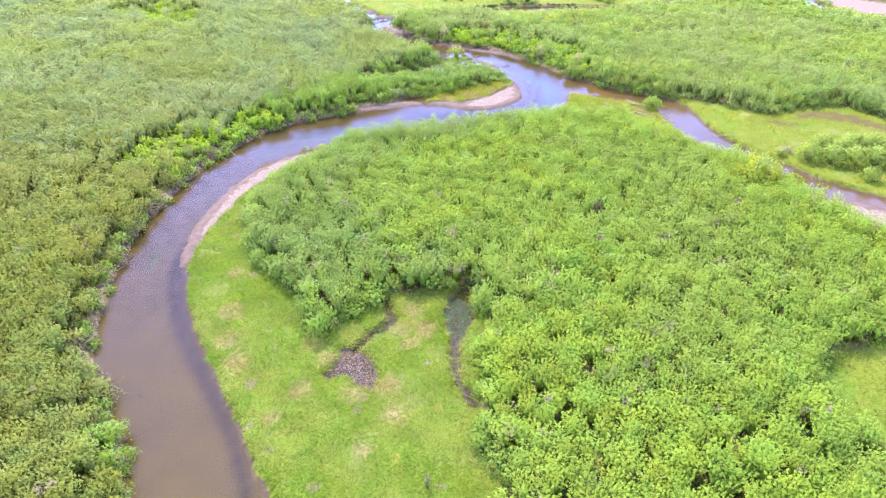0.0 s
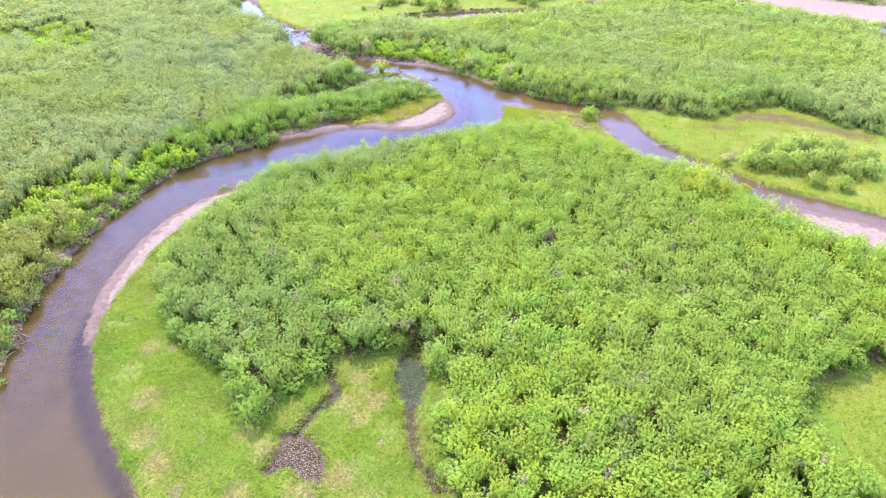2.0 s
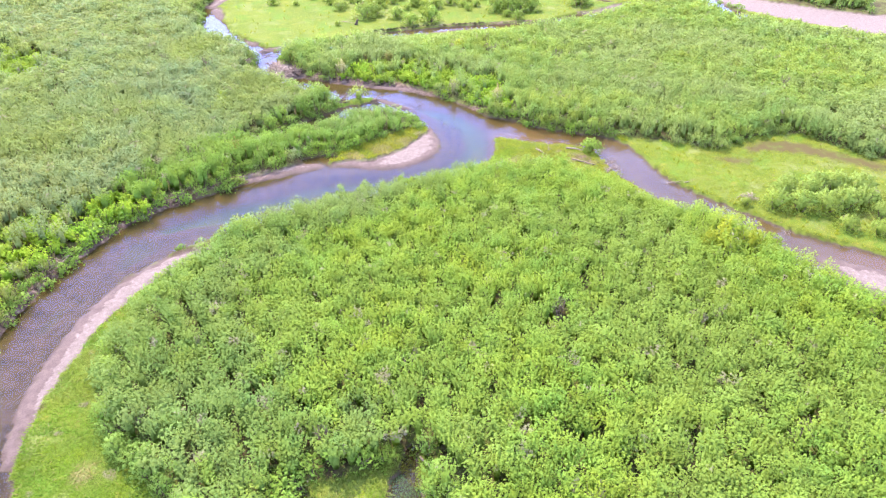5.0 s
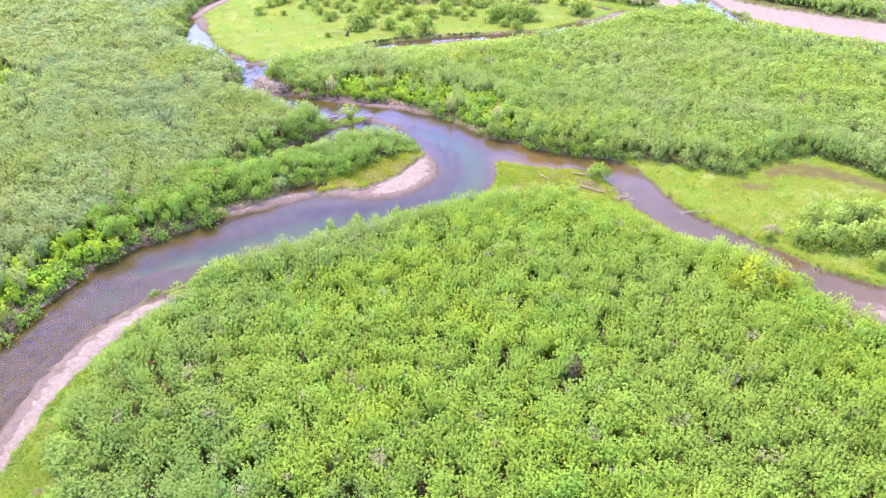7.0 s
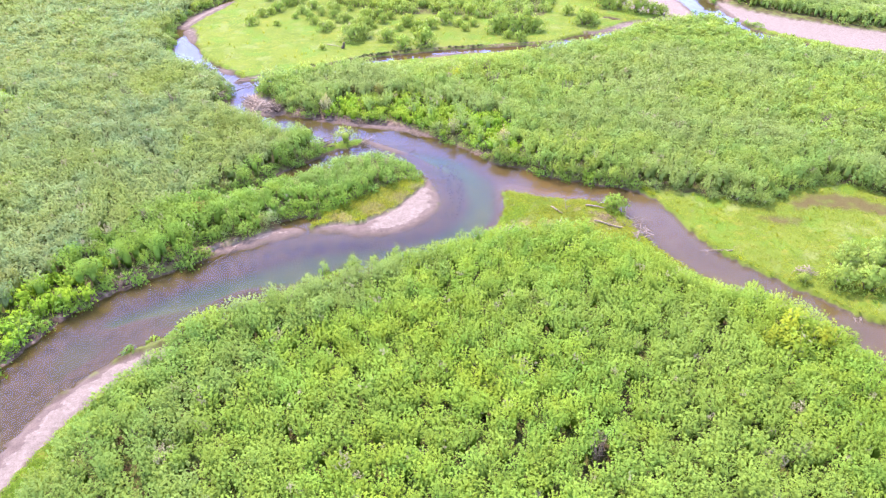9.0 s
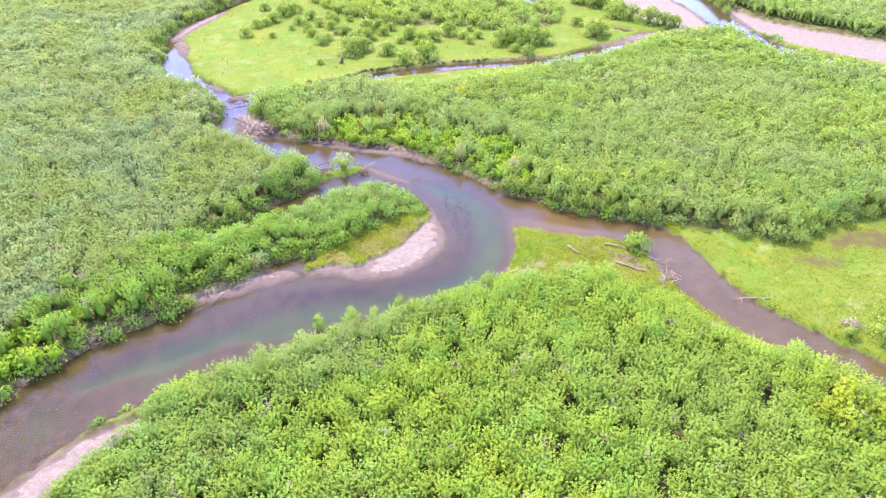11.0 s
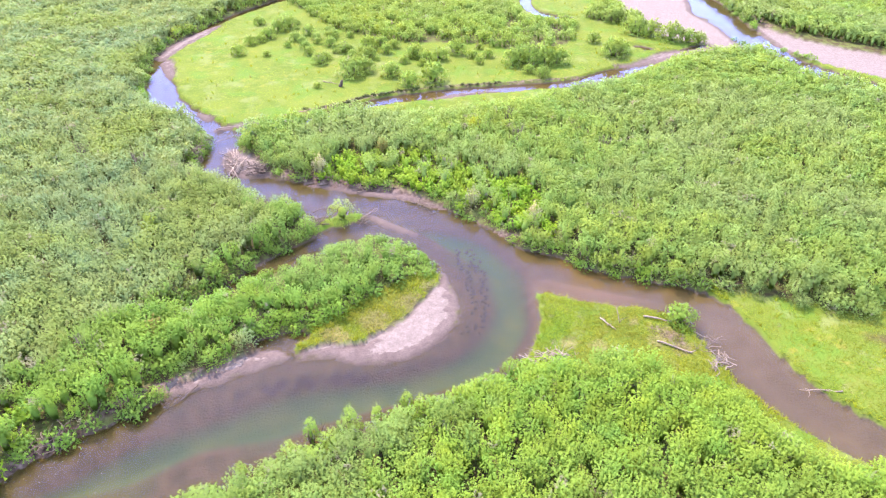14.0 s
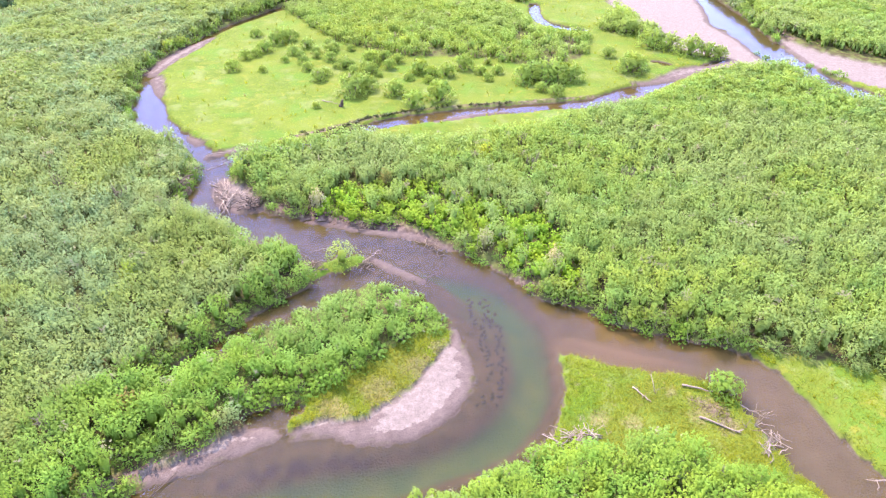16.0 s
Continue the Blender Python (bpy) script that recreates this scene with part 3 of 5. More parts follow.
gx = np.unique(np.concatenate([spaced([(-100, -46, 1.5), (-46, 62, 0.5), (62, 130, 1.2)]), grown(-100, 130)]))
gy = np.unique(np.concatenate([spaced([(-40, 26, 1.3), (26, 146, 0.5), (146, 162, 1.0), (162, 184, 0.5), (184, 275, 1.0)]), grown(-40, 275)]))
mx, my = np.meshgrid(gx, gy)
plan = np.c_[mx.ravel(), my.ravel()]
height, water_at, sand_at, meadow_at = survey(plan)
nx, ny = len(gx), len(gy)
i = (np.arange(ny - 1)[:, None] * nx + np.arange(nx - 1)[None, :]).ravel()
quads = np.concatenate([np.c_[i, i + 1, i + nx + 1], np.c_[i, i + nx + 1, i + nx]])
me = raw_mesh("ground", np.c_[plan, height], quads, GROUND, smooth=True)
rust = np.exp(-((plan[:, 0] - 29) / 9) ** 2 - ((plan[:, 1] - 115.5) / 6) ** 2) + np.exp(-((plan[:, 0] - 57) / 9) ** 2 - ((plan[:, 1] - 72) / 8) ** 2)
rust += 0.4 * smooth_step(0.5 - stroke_distance(plan, [(14, 174, 2), (26, 175.5, 2.5), (42, 176.5, 2.5), (58, 181, 2.5), (70, 187, 2)]) / 2)
# dark purple bed in strips along two banks, and in the pools
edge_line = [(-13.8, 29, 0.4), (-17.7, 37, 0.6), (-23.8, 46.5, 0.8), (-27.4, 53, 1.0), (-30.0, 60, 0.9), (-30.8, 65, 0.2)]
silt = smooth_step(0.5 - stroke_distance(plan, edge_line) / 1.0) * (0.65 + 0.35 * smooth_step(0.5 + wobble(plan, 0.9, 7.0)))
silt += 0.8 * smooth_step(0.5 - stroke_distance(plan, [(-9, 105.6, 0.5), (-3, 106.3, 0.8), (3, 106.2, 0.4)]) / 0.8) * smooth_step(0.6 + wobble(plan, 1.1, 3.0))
pools = stroke_distance(plan, CHANNELS["pond"])
for line in HOLLOWS.values():
    pools = np.minimum(pools, stroke_distance(plan, line))
scar = np.zeros(len(plan))
for line in CUT_BANKS.values():
    scar = np.maximum(scar, smooth_step(0.5 - (stroke_distance(plan, line) + 0.3 * wobble(plan, 0.9, 5.0)) / 0.6))
scar = np.maximum(scar, 0.8 * smooth_step(0.5 - (stroke_distance(plan, [(31.8, 107.4, 0.4), (33.2, 105.8, 0.8), (33.6, 104.2, 0.5)]) + 0.3 * wobble(plan, 0.7, 2.0)) / 0.6))
silt += 0.6 * (pools < 0.3)
bog = smooth_step(0.5 - (stroke_distance(plan, [(58.8, 104.8, 0.9), (62.5, 105.6, 1.8), (66.5, 104.2, 1.8), (70, 101, 1.6), (75, 96, 1.5)]) + 0.5 * wobble(plan, 1.6, 1.0)) / 1.2)
bog += smooth_step(0.5 - stroke_distance(plan, [(52.6, 102.6, 0.5), (54.6, 101.8, 0.9), (57, 101.6, 0.4)]) / 1.4) + smooth_step(0.5 - (pools - 0.5) / 1.0)
bog += 0.3 * smooth_step(0.5 - stroke_distance(plan, GRASS_BARS["island_grass"]) / 1.0)
bog += 0.8 * smooth_step(0.5 - stroke_distance(plan, [(31.6, 107.4, 0.5), (33.2, 105.6, 1.0), (32.8, 104, 0.6)]) / 0.7)
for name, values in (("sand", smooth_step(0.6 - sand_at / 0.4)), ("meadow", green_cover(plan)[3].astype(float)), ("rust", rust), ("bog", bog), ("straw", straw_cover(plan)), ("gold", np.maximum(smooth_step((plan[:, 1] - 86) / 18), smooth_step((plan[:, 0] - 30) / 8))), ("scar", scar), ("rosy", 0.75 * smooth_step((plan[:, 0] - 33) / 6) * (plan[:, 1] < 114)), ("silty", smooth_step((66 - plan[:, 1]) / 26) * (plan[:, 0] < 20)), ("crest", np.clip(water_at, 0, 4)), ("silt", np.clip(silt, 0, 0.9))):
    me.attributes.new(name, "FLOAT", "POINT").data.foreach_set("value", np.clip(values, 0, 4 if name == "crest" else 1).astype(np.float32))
tagged(new("ground", me), "flat river floodplain of grass, mud and pale sand bars", "ground", kind="structure")

wx, wy = np.linspace(-130, 210, 35), np.linspace(-15, 345, 37)
mx, my = np.meshgrid(wx, wy)
i = (np.arange(36)[:, None] * 35 + np.arange(34)[None, :]).ravel()
me = raw_mesh("water", np.c_[mx.ravel(), my.ravel(), np.zeros(mx.size)], np.concatenate([np.c_[i, i + 1, i + 36], np.c_[i, i + 36, i + 35]]), WATER, smooth=True)
tagged(new("water", me), "shallow brown meandering river reflecting blue sky", "river", kind="structure")


# ---- foliage ----
def unit(v):
    return v / (np.linalg.norm(v, axis=-1, keepdims=True) + 1e-9)


def leaf_triangles(rng, at, out, width, length, scatter=0.5, flat=0.6):
    """One pointed spray of leaves at each place, turned outwards with much scatter."""
    n = len(at)
    face = unit(out * 0.7 + rng.normal(0, scatter, (n, 3)) + (0, 0, flat))
    lift = rng.normal(0, 0.5, (n, 3)) + (0, 0, 1) + out * 0.3
    along = unit(np.cross(np.cross(face, lift), face))
    side = np.cross(face, along)
    w, l = width * rng.uniform(0.6, 1.3, (n, 1)), length * rng.uniform(0.6, 1.3, (n, 1))
    a = at - side * w * 0.5 - along * l * 0.4
    b = at + side * w * 0.5 - along * l * 0.4
    return np.stack([a, b, at + along * l * 0.6], axis=1).reshape(-1, 3)


ROUND = 0.62


def crown_shape(rng, leaves, width, length, high=3.2, radius=1.15, shoots=24, low_leaves=0.24, scatter=0.5, flat=0.6, dome=0.16, heart=1.0, reach=0.56):
    """A many-stemmed bush crown: leaves along fanned, feathery shoots round a dim inner mass."""
    turn = rng.uniform(0, 6.28) + np.arange(shoots) * 2.4
    far = radius * 0.92 * np.sqrt((np.arange(shoots) + 0.3) / shoots)
    tops = high * (rng.uniform(0.8, 1.04, shoots) - dome * (far / radius) ** 2)
    foot = np.c_[0.3 * far * np.cos(turn), 0.3 * far * np.sin(turn), np.full(shoots, 0.25 * high)]
    tip = np.c_[far * np.cos(turn), far * np.sin(turn), tops]
    pick = rng.integers(0, shoots, leaves)
    s = 1 - reach * rng.random(leaves) ** 1.5
    thick = 1.25 * radius / math.sqrt(shoots) * (1.08 - 0.8 * s)
    off = unit(rng.normal(0, 1, (leaves, 3))) * thick[:, None] * rng.uniform(0.5, 1.15, (leaves, 1))
    at = foot[pick] + (tip - foot)[pick] * s[:, None] + off
    u = unit(off + 0.25 * unit(tip - foot)[pick])
    skirt = rng.random(leaves) < low_leaves
    w = rng.uniform(0, 6.28, leaves)
    low = np.c_[np.cos(w), np.sin(w), np.zeros(leaves)]
    z = rng.uniform(0.03, 0.72, leaves)
    wide = radius * rng.uniform(0.72, 1.1, leaves) * (1.1 - 0.85 * z ** 1.6) * (1 + 0.16 * np.sin(3 * w + 4 * z) + 0.1 * np.sin(7 * w - 9 * z))
    at[skirt] = (low * wide[:, None] + np.c_[np.zeros(leaves), np.zeros(leaves), z * high])[skirt]
    u[skirt] = low[skirt]
    verts = leaf_triangles(rng, at, u, width, length, scatter, flat)
    tris = np.arange(len(verts)).reshape(-1, 3)
    # leaves take much of their shading from the crown's round form
    own = unit(np.cross(verts[1::3] - verts[::3], verts[2::3] - verts[::3]))
    own *= np.where(own[:, 2:] < 0, -1.0, 1.0)
    form = unit(np.c_[at[:, :2] / radius, np.clip(1.5 * at[:, 2] / high - 0.4, 0.05, 1.1)])
    soft = unit(ROUND * form + 0.35 * u + (1 - ROUND) * own)
    turned = np.einsum("ij,ij->i", np.cross(verts[1::3] - verts[::3], verts[2::3] - verts[::3]), soft) < 0
    tris[turned] = tris[turned][:, ::-1]
    bend = np.repeat(soft, 3, axis=0)
    ring = 5
    core, faces = [], []
    for level, (rr, zz) in enumerate(((0.3, 0.05), (0.44, 0.36), (0.32, 0.56))):
        for k in range(ring):
            a = 6.2832 * k / ring + level * 0.4
            g = radius * rr * heart * rng.uniform(0.82, 1.12)
            core.append((g * math.cos(a), g * math.sin(a), high * zz * rng.uniform(0.92, 1.06)))
    core.append((0, 0, high * 0.72 * (0.4 + 0.6 * heart)))
    for level in range(2):
        for k in range(ring):
            p, q = level * ring + k, level * ring + (k + 1) % ring
            faces += [(p, q, p + ring), (q, q + ring, p + ring)]
    for k in range(ring):
        faces.append((2 * ring + k, 2 * ring + (k + 1) % ring, 3 * ring))
    core, faces = np.array(core), np.array(faces) + len(verts)
    return np.vstack([verts, core]), np.vstack([tris, faces]), np.vstack([bend, unit(core - (0, 0, 0.3 * high))])


def spread(shapes, places, rng):
    """Copies of the shapes at rows of x, y, z, width, height, joined into arrays."""
    verts, tris, bends, count = [], [], [], 0
    which = rng.integers(0, len(shapes), len(places))
    for k, (v, f, g) in enumerate(shapes):
        rows = places[which == k]
        if not len(rows):
            continue
        w = rng.uniform(0, 6.2832, len(rows))
        c, s = np.cos(w)[:, None], np.sin(w)[:, None]
        x = (v[None, :, 0] * c - v[None, :, 1] * s) * rows[:, 3:4] + rows[:, 0:1]
        y = (v[None, :, 0] * s + v[None, :, 1] * c) * rows[:, 3:4] + rows[:, 1:2]
        z = v[None, :, 2] * rows[:, 4:5] + rows[:, 2:3]
        verts.append(np.stack([x, y, z], axis=2).reshape(-1, 3))
        bends.append(np.stack([g[None, :, 0] * c - g[None, :, 1] * s, g[None, :, 0] * s + g[None, :, 1] * c, g[None, :, 2] + 0 * c], axis=2).reshape(-1, 3))
        tris.append((f[None] + (np.arange(len(rows)) * len(v))[:, None, None] + count).reshape(-1, 3))
        count += len(v) * len(rows)
    return np.vstack(verts), np.vstack(tris), np.vstack(bends)


def jittered(rng, x0, x1, y0, y1, step):
    nx, ny = int((x1 - x0) / step), int((y1 - y0) / step)
    x, y = np.meshgrid(np.arange(nx), np.arange(ny))
    x = x + 0.5 * (y % 2)
    p = np.c_[x.ravel(), y.ravel()] + rng.uniform(-0.38, 0.38, (nx * ny, 2))
    return p * step + (x0, y0)


def in_reach(p, margin=7.0):
    """The stretch of the valley that the flight passes over."""
    x, y = p[:, 0], p[:, 1]
    return ((x > -34 - margin - 0.56 * (y - 30)) & (x < 34 + margin + 0.63 * (y - 32)) & (y > 29 - margin) & (y < 270) & (x > -112)) | ((y < 30) & (np.abs(x) < 58))


rng = np.random.default_rng(4)
near_shapes = [crown_shape(rng, 470, 0.108, 0.19, shoots=30, low_leaves=0.12, flat=0.8, heart=0.72) for k in range(8)]
middle_shapes = [crown_shape(rng, 255, 0.136, 0.242, shoots=24, low_leaves=0.14, flat=0.65, heart=0.72) for k in range(8)]
far_shapes = [crown_shape(rng, 118, 0.19, 0.36, shoots=19, low_leaves=0.1, scatter=0.5, flat=0.35, heart=0.6) for k in range(7)]
distant_shapes = [crown_shape(rng, 76, 0.27, 0.48, shoots=15, low_leaves=0.08, scatter=0.5, flat=0.3, heart=0.7) for k in range(6)]
rim_shapes = [crown_shape(rng, 520, 0.118, 0.21, 2.5, 1.25, 20, 0.4, flat=0.75, dome=0.5, heart=0.3) for k in range(6)]
far_rim_shapes = [crown_shape(rng, 120, 0.22, 0.42, 2.7, 1.25, 16, 0.42, flat=0.5, dome=0.4, heart=0.45) for k in range(5)]
shrub_shapes = [crown_shape(rng, 150, 0.155, 0.27, 1.3, 0.95, 12, 0.4, dome=0.55, heart=0.3) for k in range(5)]
herb_shapes = [crown_shape(rng, 130, 0.22, 0.3, 1.5, 1.0, 10) for k in range(5)]

sites = jittered(rng, -115, 160, -16, 272, 1.5)
sites = sites[in_reach(sites)]
site_z, site_water, site_sand, site_meadow = survey(sites)
open_ground = site_meadow.copy()
for k in range(6):  # crowns keep back from the meadow's edge
    open_ground |= survey(sites + 0.85 * np.array([math.cos(k * 1.0472), math.sin(k * 1.0472)]))[3]
raw = np.full(len(sites), 60.0)
for line in CUT_BANKS.values():
    raw = np.minimum(raw, stroke_distance(sites, line))
loose = inside(sites, STAND) & (wobble(sites, 3.2, 4.0) + 0.035 * (sites[:, 1] - 212) < rng.normal(-0.1, 0.35, len(sites)))
open_ground |= ((raw < 0.35) & (rng.random(len(sites)) < 0.5)) | loose
hollow = np.full(len(sites), 60.0)
for line in HOLLOWS.values():
    hollow = np.minimum(hollow, stroke_distance(sites, line))
for x, y in ((41.6, 80.4), (43.4, 78.6), (40.2, 77.8), (-21, 132.5), (23.3, 155.3), (29.4, 158.6), (28.9, 151.2), (-34, 153.7), (12.4, 36.4), (16.5, 39.5), (14.8, 49.7), (32.8, 52.7), (18.5, 70), (3.1, 65.5)):
    open_ground |= np.hypot(sites[:, 0] - x, sites[:, 1] - y) < 0.7
open_ground |= (hollow < 0.6) | ((site_water < 1.8) & (rng.random(len(sites)) < 0.12))
open_ground |= (sites[:, 0] > 96) & (site_sand < 3.4) & (rng.random(len(sites)) < 0.7)
open_ground |= (sites[:, 0] > 90) & (sites[:, 0] < 120) & (sites[:, 1] > 168) & (sites[:, 1] < 205) & (sites[:, 0] + 0.9 * sites[:, 1] < 288)
rim = (site_water < 1.9) | (site_sand < 2.4)
for k in range(8):  # bushes at the thicket's edge are lower and leafy to the ground
    rim |= survey(sites + 2.0 * np.array([math.cos(k * 0.7854), math.sin(k * 0.7854)]))[3]
island_back = np.interp(sites[:, 0], (-15, -8.8, -4.9, 1.2, 7.1, 10.4, 11.6), (115.5, 119.4, 121.6, 124.7, 125.1, 123.7, 122.0))
open_ground |= inside(sites, ISLAND) & (sites[:, 1] > island_back - 0.2)
keep = (site_water > 0.3) & (site_sand > 0.7) & ~open_ground & ~((sites[:, 0] > 11) & (sites[:, 0] < 15) & (sites[:, 1] > 110) & (sites[:, 1] < 122))
sites, site_z, site_water, site_sand, rim = sites[keep], site_z[keep], site_water[keep], site_sand[keep], rim[keep]
tall = 1.05 + 0.13 * wobble(sites, 9, 1.0) + 0.07 * wobble(sites, 3.5, 2.0) + rng.normal(0, 0.06, len(sites))
tall *= np.where(rim, rng.uniform(0.55, 1.2, len(sites)), 1.0)
herb_zone = (inside(sites, [(-47, 80), (-42, 97), (-26, 106), (-22, 103), (-28, 97), (-35, 88), (-37, 80)]) | inside(sites, [(-4, 145), (4, 152), (16, 148), (28, 137), (27, 124), (14, 136)])
             | inside(sites, [(-62, 150), (-50, 158), (-70, 172), (-84, 160)]))
herb_zone &= wobble(sites, 3.0, 6.0) > rng.normal(-0.6, 0.4, len(sites))
tall = np.where(inside(sites, STAND), tall * 0.9, tall)
tall = np.where(inside(sites, ISLAND), tall * 0.72, tall)

# low shrubs hang over the banks
low_sites = jittered(rng, -60, 110, 26, 235, 1.15)
low_sites = low_sites[in_reach(low_sites, 2.0)]
low_z, low_water, low_sand, low_meadow = survey(low_sites)
keep = (low_water > -0.3) & (low_water < 1.3) & (low_sand > np.where((low_sites[:, 0] < -17) & (low_sites[:, 1] < 93), 0.8, 0.5)) & ~low_meadow & (wobble(low_sites, 1.8, 3.0) > rng.normal(-0.35, 0.5, len(low_sites)))
for k in range(6):
    keep &= ~survey(low_sites + 1.0 * np.array([math.cos(k * 1.0472), math.sin(k * 1.0472)]))[3]
keep &= ~((low_sites[:, 0] > -14) & (low_sites[:, 0] < 15) & (low_sites[:, 1] > 105) & (low_sites[:, 1] < np.where(low_sites[:, 0] > 9, 122, 112.5)))
low_sites, low_z = low_sites[keep], np.maximum(low_z[keep], -0.05)

single = rim & ~herb_zone & (((sites[:, 0] > -28) & (sites[:, 0] < 7) & (sites[:, 1] > 33) & (sites[:, 1] < 68)) | ((sites[:, 0] > -5) & (sites[:, 0] < 14) & (sites[:, 1] > 112) & (sites[:, 1] < 126))
                             | ((sites[:, 0] > 12) & (sites[:, 0] < 36) & (sites[:, 1] > 97) & (sites[:, 1] < 106)))
REGIONS = (
    ("willow_thicket", "dense green willow thicket filling the inside of the river bend", [(12, -10), (-12, 20), (-29, 46), (-33, 66), (-30, 82), (-20, 92), (0, 103), (17, 108), (30, 108), (39, 103), (48, 85), (63, 67), (90, 50), (150, 20)]),
    ("willow_thicket", "rounded willow thicket on the gravel-edged river island", ISLAND),
    ("willow_thicket", "scattered grey-green willow stand behind the north meadow", [(-36, 200), (-14, 170), (-2, 167), (12, 173), (48, 176), (85, 197), (80, 240), (110, 300), (20, 300), (-24, 236), (-34, 212)]),
    ("willow_thicket", "wide willow thicket between the two river branches", [(18, 122), (30, 116), (39, 110), (44, 91), (63, 68), (100, 48), (220, 60), (220, 115), (106, 172), (100, 190), (88, 197), (60, 182), (24, 175), (-2, 167), (-12, 160), (-14, 150), (-6, 143), (10, 132)]),
    ("willow_thicket", "willow scrub beyond the wide gravel river", [(98, 192), (106, 172), (220, 115), (220, 330), (130, 330)]),
    ("willow_thicket", "dense grey-green willow thicket along the cut river bank", None),
)
def bankside_of(p):
    """The belt of greener bushes along the left bank."""
    belt = stroke_distance(p, [(-30, 98, 4), (-22, 107, 5), (-14, 114, 6), (-8, 122, 5), (-3, 131, 4), (-8, 139, 3)])
    return belt + 1.6 * wobble(p, 3.0, 2.0) < 0


def greener_edge(p):
    """The darker, greener belt of the bend's thicket behind its point bar."""
    belt = stroke_distance(p, [(-2, 58, 3), (-9, 56, 5), (-15, 62, 7), (-19, 69, 7.5), (-19, 77, 7), (-16, 84, 6), (-9, 90, 4.5), (0, 95, 3), (9, 98, 2)])
    return belt + 3.0 * wobble(p, 4.0, 7.0) + 1.2 * wobble(p, 1.5, 2.0) < 0


left, low_left = ~single, np.ones(len(low_sites), bool)
for name, label, polygon in REGIONS:
    mine = left & (inside(sites, polygon) if polygon else True)
    left &= ~mine
    chosen = np.flatnonzero(mine)
    verts, tris, bends, slots, count = [], [], [], [], 0
    away = np.hypot(sites[:, 0] - 2, np.maximum(27, sites[:, 1] - 70))
    seen = sites[:, 1] > 26
    close, middle, distant = (away < 52) & seen, (away >= 52) & (away < 84) & seen, (away > 122) | ~seen
    rimmed = rim & (close | middle) & ~herb_zone
    far_rim = (rim | inside(sites, STAND)) & ~close & ~middle & seen & ~herb_zone & (sites[:, 1] < 250)
    for shapes, group, slot in ((rim_shapes, rimmed, 0), (near_shapes, close & ~rimmed & ~herb_zone, 0), (middle_shapes, middle & ~rimmed & ~herb_zone, 0), (far_rim_shapes, far_rim, 0), (far_shapes, ~close & ~middle & ~distant & ~far_rim & ~herb_zone, 0), (distant_shapes, distant & ~far_rim & ~herb_zone, 0), (herb_shapes, herb_zone, 1)):
        rows = np.flatnonzero(mine & group)
        if not len(rows):
            continue
        wide = (1.03 + rng.uniform(-0.12, 0.22, len(rows)))
        high = tall[rows] * (rng.uniform(0.8, 1.3, len(rows)) if slot else 1.0)
        v, f, g = spread(shapes, np.c_[sites[rows], site_z[rows] - 0.1, wide, high], rng)
        verts.append(v), tris.append(f + count), bends.append(g)
        at = v[f[:, 0], :2]
        if slot == 0 and "cut river" in label:
            slots.append(np.where(bankside_of(at), 2, np.where(at[:, 1] + 8 * wobble(at, 6.0, 2.0) + 14 * wobble(at, 1.1, 5.0) < 88, 3, 0)))
        elif slot == 0 and "inside" in label:
            slots.append(np.where(greener_edge(at), 4, 0))
        else:
            slots.append(np.full(len(f), slot))
        count += len(v)
    here = low_left & (inside(low_sites, polygon) if polygon else True)
    low_left &= ~here
    rows = np.flatnonzero(here)
    if len(rows):
        v, f, g = spread(shrub_shapes, np.c_[low_sites[rows], low_z[rows] - 0.12, rng.uniform(0.6, 1.25, len(rows)), rng.uniform(0.5, 1.3, len(rows))], rng)
        verts.append(v), tris.append(f + count), bends.append(g), slots.append(np.full(len(f), 2))
        count += len(v)
    thicket = new(name, raw_mesh("thicket_leaves", np.vstack(verts), np.vstack(tris), [BUSH if "scattered" in label else SILVER if "grey" in label else MIXED if "wide" in label else BANKSIDE if "island" in label else WILLOW, HERB, BANKSIDE, OLIVE, DEEP], slots=np.concatenate(slots), normals=np.vstack(bends)))
    tagged(thicket, label, "thicket", kind="stuff")
    # bare stems along the open edges
    rows = chosen[(site_water[chosen] < 2.6) & (site_sand[chosen] > 2.2) & (sites[chosen, 1] < 240)]
    sv, sf, count = [], [], 0
    for k in rows:
        for twig in range(7 if sites[k, 1] < 150 else 3):
            foot = np.array([*(sites[k] + rng.normal(0, 0.5, 2)), site_z[k] - 0.15])
            tip = foot + (*rng.normal(0, 0.65, 2), rng.uniform(0.7, 2.3))
            v, f = tube([foot, (foot + tip) / 2 + rng.normal(0, 0.12, 3), tip], (0.035, 0.025, 0.008), 3)
            sv.append(v), sf.append(f + count)
            count += len(v)
    if sv:
        tagged(part("stems", raw_mesh("thicket_stems", np.vstack(sv), np.vstack(sf), TWIG), thicket, "bare grey-brown stems"), kind="stuff")


